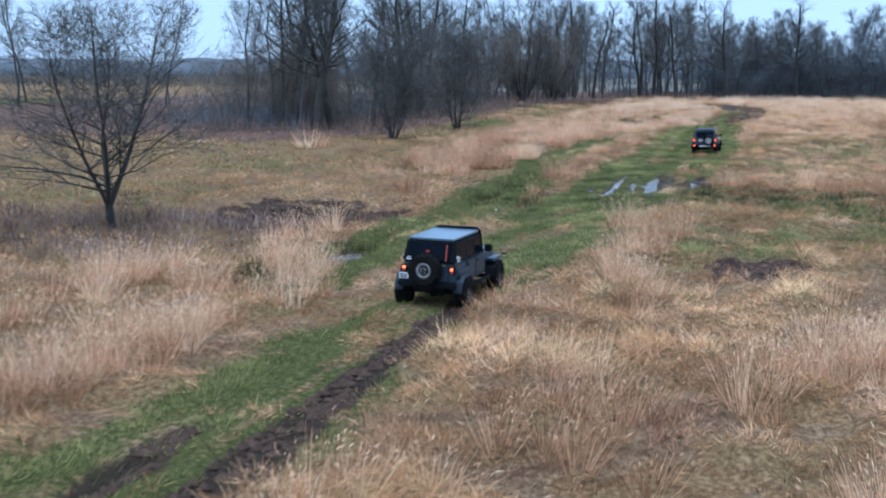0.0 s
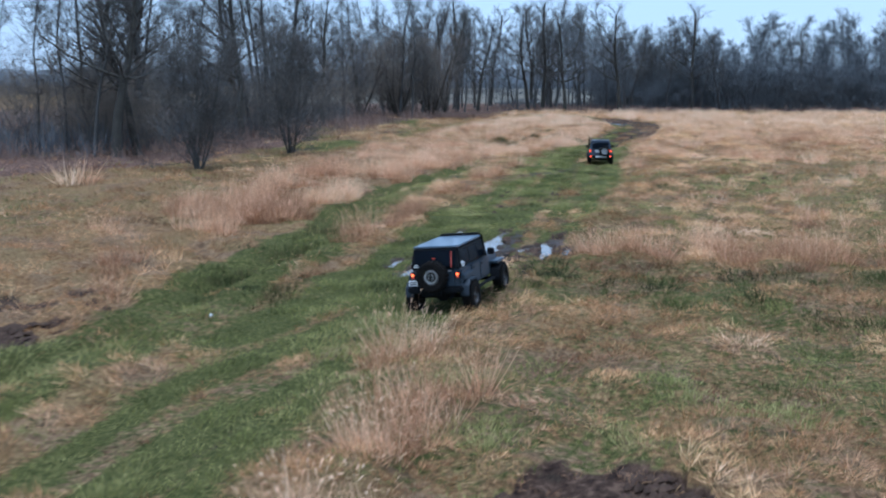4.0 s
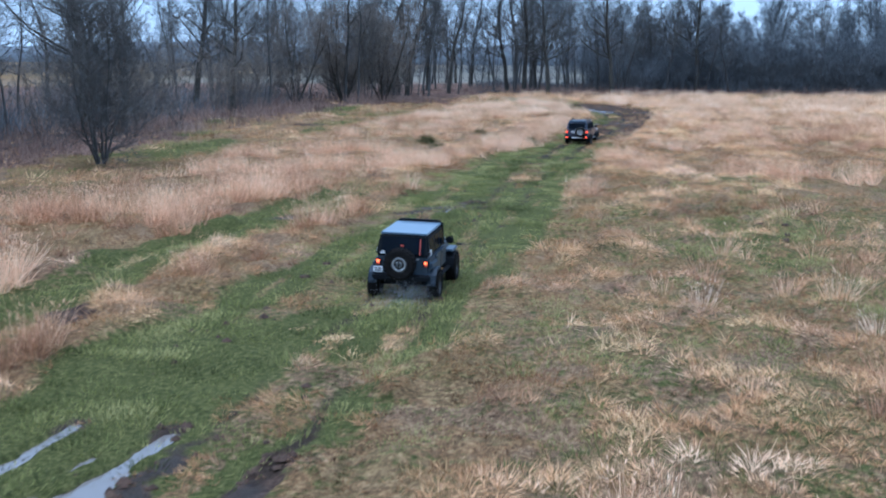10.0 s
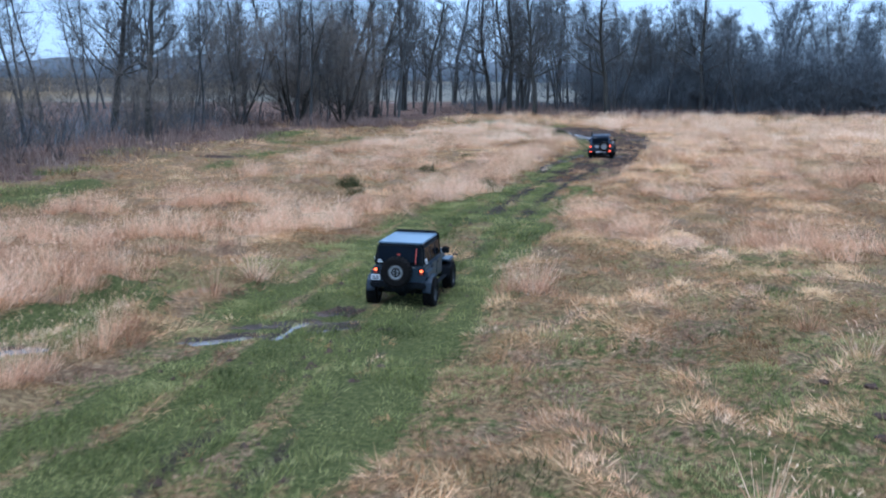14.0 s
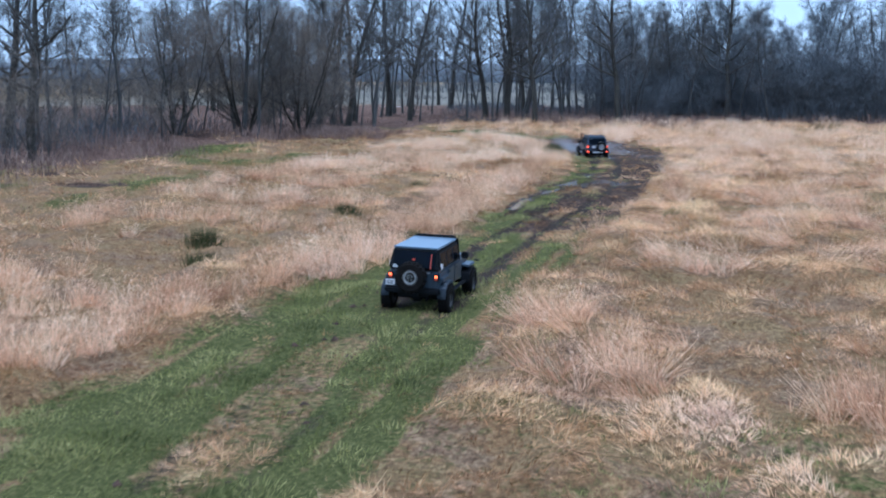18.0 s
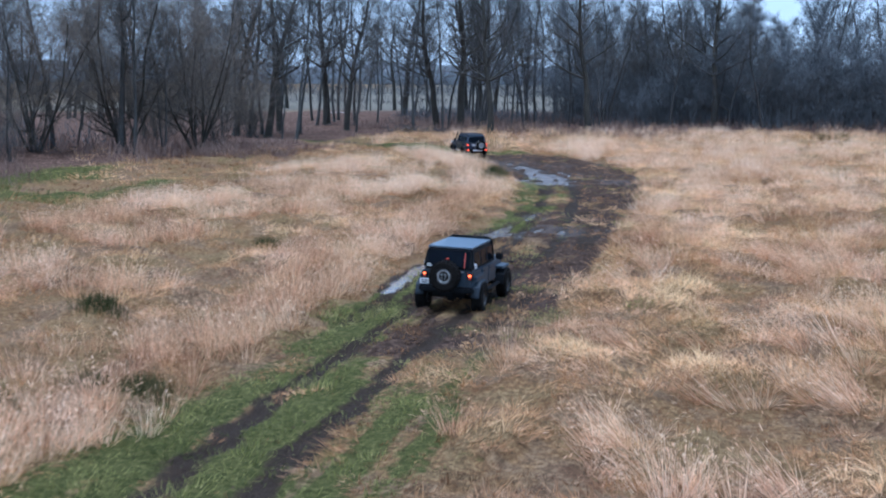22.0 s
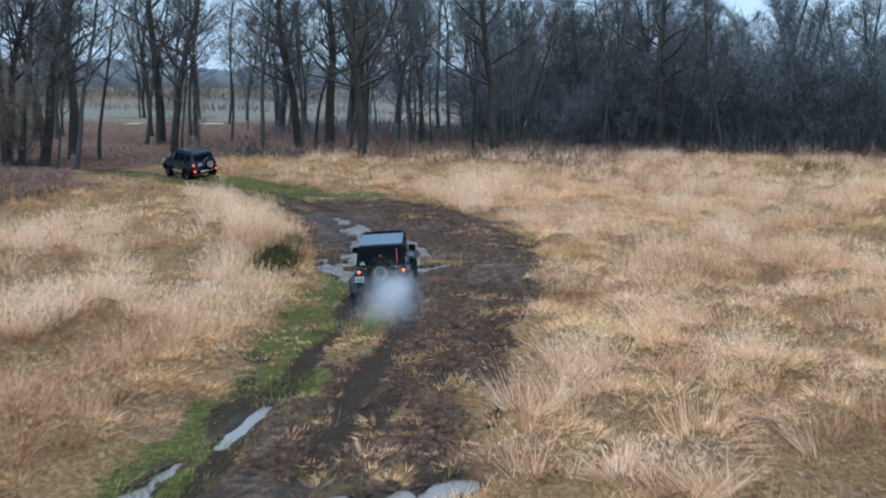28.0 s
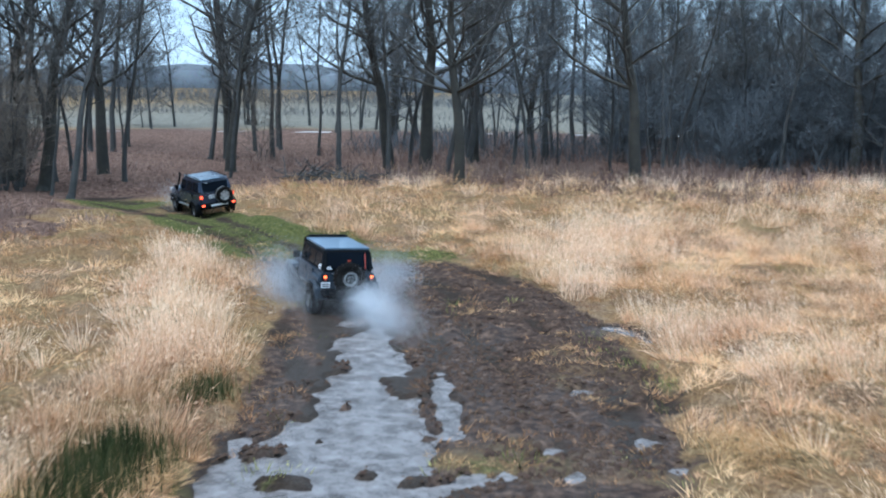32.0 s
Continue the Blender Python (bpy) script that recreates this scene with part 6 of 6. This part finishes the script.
def arch(x, y, z, half, rise, many, thick):
    """Blobs along an arch thrown up round the front of a vehicle."""
    out = []
    for k in range(17):
        a = math.pi * k / 16
        out.append((x + half * math.cos(a), y, z + rise * math.sin(a), thick, 0.45, thick, many))
    return out


mud_splash = droplets("mud_splash", 6, arch(0, 1.0, 0.3, 1.75, 1.45, 3800, 0.36) + arch(0, 1.0, 0.2, 1.2, 0.9, 2200, 0.34), 0.02, M_MUDSPRAY, "dark brown dome of muddy water thrown up round the off-roader", "water spray")
mud_veil = droplets("mud_veil", 10, arch(0, 0.9, 0.4, 2.45, 1.95, 3400, 0.24), 0.015, M_MUDVEIL, "thin grey-brown veil of spray round the off-roader", "water spray")
side_wave = droplets("side_wave", 11, [(1.5 + 0.4 * k, -1.2 + 0.16 * k, 0.14 + 0.04 * k, 0.3, 0.3, 0.09 + 0.015 * k, 2600) for k in range(8)] + [(-1.4, -1.0, 0.25, 0.35, 0.4, 0.14, 3500)], 0.012, M_SPRAY, "low white wave washed aside by the off-roader's wheels", "water spray")
bow_splash = droplets("bow_splash", 7, [(-1.5, 2.0, 0.5, 0.4, 0.5, 0.3, 5000), (-2.3, 1.6, 0.9, 0.45, 0.5, 0.4, 4500), (1.5, 1.8, 0.5, 0.35, 0.5, 0.3, 3500), (2.2, 1.2, 0.6, 0.45, 0.5, 0.35, 2500), (2.6, 0.0, 0.2, 0.5, 0.6, 0.12, 2000)], 0.02, M_SPRAY, "white splash from the front wheels of the estate off-roader", "water spray")
wheel_mist = droplets("wheel_spray", 5, [(-1.1, 1.6, 0.45, 0.3, 0.5, 0.3, 9000), (-1.0, 2.4, 0.7, 0.3, 0.6, 0.35, 6000)], 0.009, M_SPRAY, "spray thrown from the front wheel of the estate off-roader", "water spray")

# ---- what moves ----
# the rear hub of each vehicle along its way: seconds, x, y
JEEP_WAY = [(0, -8.3, 29.1), (1, -7.95, 35.2), (2, -7.5, 41.0), (3, -6.2, 46.5), (4, -5.15, 51.8), (5, -4.5, 56.5), (6, -4.2, 61.0), (7, -4.05, 65.9), (8, -3.97, 71.1), (9, -3.97, 76.5), (10, -4.08, 82.1), (11, -4.28, 88.1), (12, -4.32, 93.9), (13, -4.28, 99.3),
            (14, -4.3, 105.0), (15, -4.45, 111.2), (16, -4.58, 117.1), (17, -4.65, 122.6), (18, -4.4, 127.6), (19, -4.2, 133.7), (20, -3.92, 139.6), (21, -3.62, 145.1), (22, -3.2, 150.7), (23, -2.78, 156.6), (24, -2.3, 162.3), (25, -2.35, 168.0), (26, -2.65, 174.2), (27, -2.85, 180.2), (28, -3.35, 186.25), (29, -4.37, 190.8), (30, -5.86, 196.45), (31, -7.34, 201.2), (32, -9.2, 205.6)]
SUV_WAY = [(0, -3.9, 90.2), (1, -3.7, 95.5), (2, -3.5, 100.4), (3, -3.3, 105.5), (4, -3.5, 110.9), (5, -3.85, 116.6), (6, -4.2, 121.8), (7, -4.3, 126.2), (8, -4.35, 131.2), (9, -4.4, 137.2), (10, -3.95, 141.4), (11, -3.5, 147.4), (12, -2.85, 154.0), (13, -2.5, 160.6), (14, -2.35, 166.2), (15, -2.5, 172.5), (16, -2.8, 179.5), (17, -3.4, 185.8), (18, -4.4, 190.5), (19, -5.8, 196.0), (20, -7.7, 201.6), (21, -10.2, 207.0), (22, -12.7, 212.2),
           (23, -14.6, 215.4), (24, -16.9, 219.2), (25, -19.9, 223.4), (26, -21.6, 224.9), (27, -22.5, 225.4), (28, -22.8, 225.5), (30, -23.0, 225.6), (32, -23.2, 225.7)]


def glide(way, t):
    """A smooth place on a way (cubic, through its rows)."""
    ts = [p[0] for p in way]
    k = min(max(0, sum(1 for s in ts if s <= t) - 1), len(way) - 2)
    a, b, c, d = way[max(0, k - 1)], way[k], way[k + 1], way[min(len(way) - 1, k + 2)]
    h, u = c[0] - b[0], (t - b[0]) / (c[0] - b[0])
    out = []
    for i in (1, 2):
        m0 = (c[i] - a[i]) / max(1e-6, c[0] - a[0]) * h
        m1 = (d[i] - b[i]) / max(1e-6, d[0] - b[0]) * h
        out.append((2 * u ** 3 - 3 * u ** 2 + 1) * b[i] + (u ** 3 - 2 * u ** 2 + u) * m0 + (-2 * u ** 3 + 3 * u ** 2) * c[i] + (u ** 3 - u ** 2) * m1)
    return out


def drive(car, wheels, r, way, back, headings, track, base):
    """Keys the vehicle's poses from its rear hub's way, riding on the ground, and rolls its wheels."""
    body, rolled, last = [], [(0.0, 0.0)], None
    total = 0.0
    for k in range(0, 321):
        t = k / 10
        x, y = glide(way, t)
        if last:
            total += math.hypot(x - last[0], y - last[1])
            rolled.append((t, total))
        last = (x, y)
        if k % 5 == 0:
            h = radians(np.interp(t, [p[0] for p in headings], [p[1] for p in headings]))
            f, s = Vector((-math.sin(h), math.cos(h))), Vector((math.cos(h), math.sin(h)))
            c = Vector((x, y)) + f * back
            zs = [surface_z(*(c + s * sx * track + f * sy * base)) for sx in (-1, 1) for sy in (-1, 1)]
            lean = math.degrees(math.atan2((zs[0] + zs[1] - zs[2] - zs[3]) / 2, 2 * track)) * 0.8
            nod = math.degrees(math.atan2((zs[1] + zs[3] - zs[0] - zs[2]) / 2, 2 * base)) * 0.8
            body.append((t, pose(c.x, c.y, sum(zs) / 4 - 0.05, nod, lean, math.degrees(h))))
    walk(car, body)
    for hub in wheels:
        o = hub.matrix_basis.translation.copy()
        walk(hub, [(t, pose(o.x, o.y, o.z, -math.degrees(d / r))) for t, d in rolled])
    return body


JEEP_HEAD = [(0, -4), (1.5, -5), (2.5, -13), (3.5, -10), (5, -6), (7, -3), (10, 1), (13, 0), (16, 1.5), (18, -2), (20, -4), (22, -5), (24, -3), (25, 2), (27, 4), (28, 9), (29, 15), (30, 19), (31, 26), (32, 36)]
SUV_HEAD = [(0, -2), (3, 0), (4, 4), (6, 2), (8, 0), (10, -6), (12, -4), (14, 0), (16, 4), (17, 9), (18, 15), (20, 23), (22, 27), (24, 36), (25, 40), (27, 45), (32, 46)]


def motions():
    rows = drive(jeep, jeep_wheels, jeep_r, JEEP_WAY, 2.42, JEEP_HEAD, 0.84, 1.475)
    suv_rows = drive(suv, suv_wheels, suv_r, SUV_WAY, 2.3, SUV_HEAD, 0.82, 1.45)

    def follow(cloud, t0, t1, sink, back=-2.1, rows=rows, rise=1.0):
        """Rises out of the ground as the vehicle passes, trails it, and sinks again."""
        out = []
        for t, m in rows:
            low = -sink * (1 - float(np.interp(t, [t0, t0 + rise, t1, t1 + rise], [0, 1, 1, 0])))
            at = [r for r in rows if r[0] <= min(max(t, t0), t1 + rise)][-1][1]
            p = at @ Vector((0, back, 0))
            out.append((t, Matrix.LocRotScale((p.x, p.y, low), Euler((0, 0, at.to_euler().z)), None)))
        walk(cloud, out)

    follow(plume, 25.8, 40, 2.5)
    follow(late_puff, 23.0, 24.6, 2.0, -2.1, rows, 0.6)
    follow(suv_puff, 22.6, 25.4, 2.2, -2.3, suv_rows, 0.8)
    follow(small_plume, 7.5, 11.0, 2.0)
    follow(mud_splash, 28.25, 29.45, 4.5, 0.0, rows, 0.5)
    follow(mud_veil, 28.35, 29.35, 4.5, 0.0, rows, 0.5)
    follow(side_wave, 28.7, 29.7, 1.6, 0.0, rows, 0.4)
    follow(spray_left, 29.6, 40, 3.5, 0.0)
    follow(spray_right, 30.0, 40, 3.5, 0.0)
    follow(bow_splash, 17.3, 18.5, 3.0, 0.0, suv_rows, 0.6)
    follow(wheel_mist, 28.8, 40, 3.0, 0.0, suv_rows)


motions()
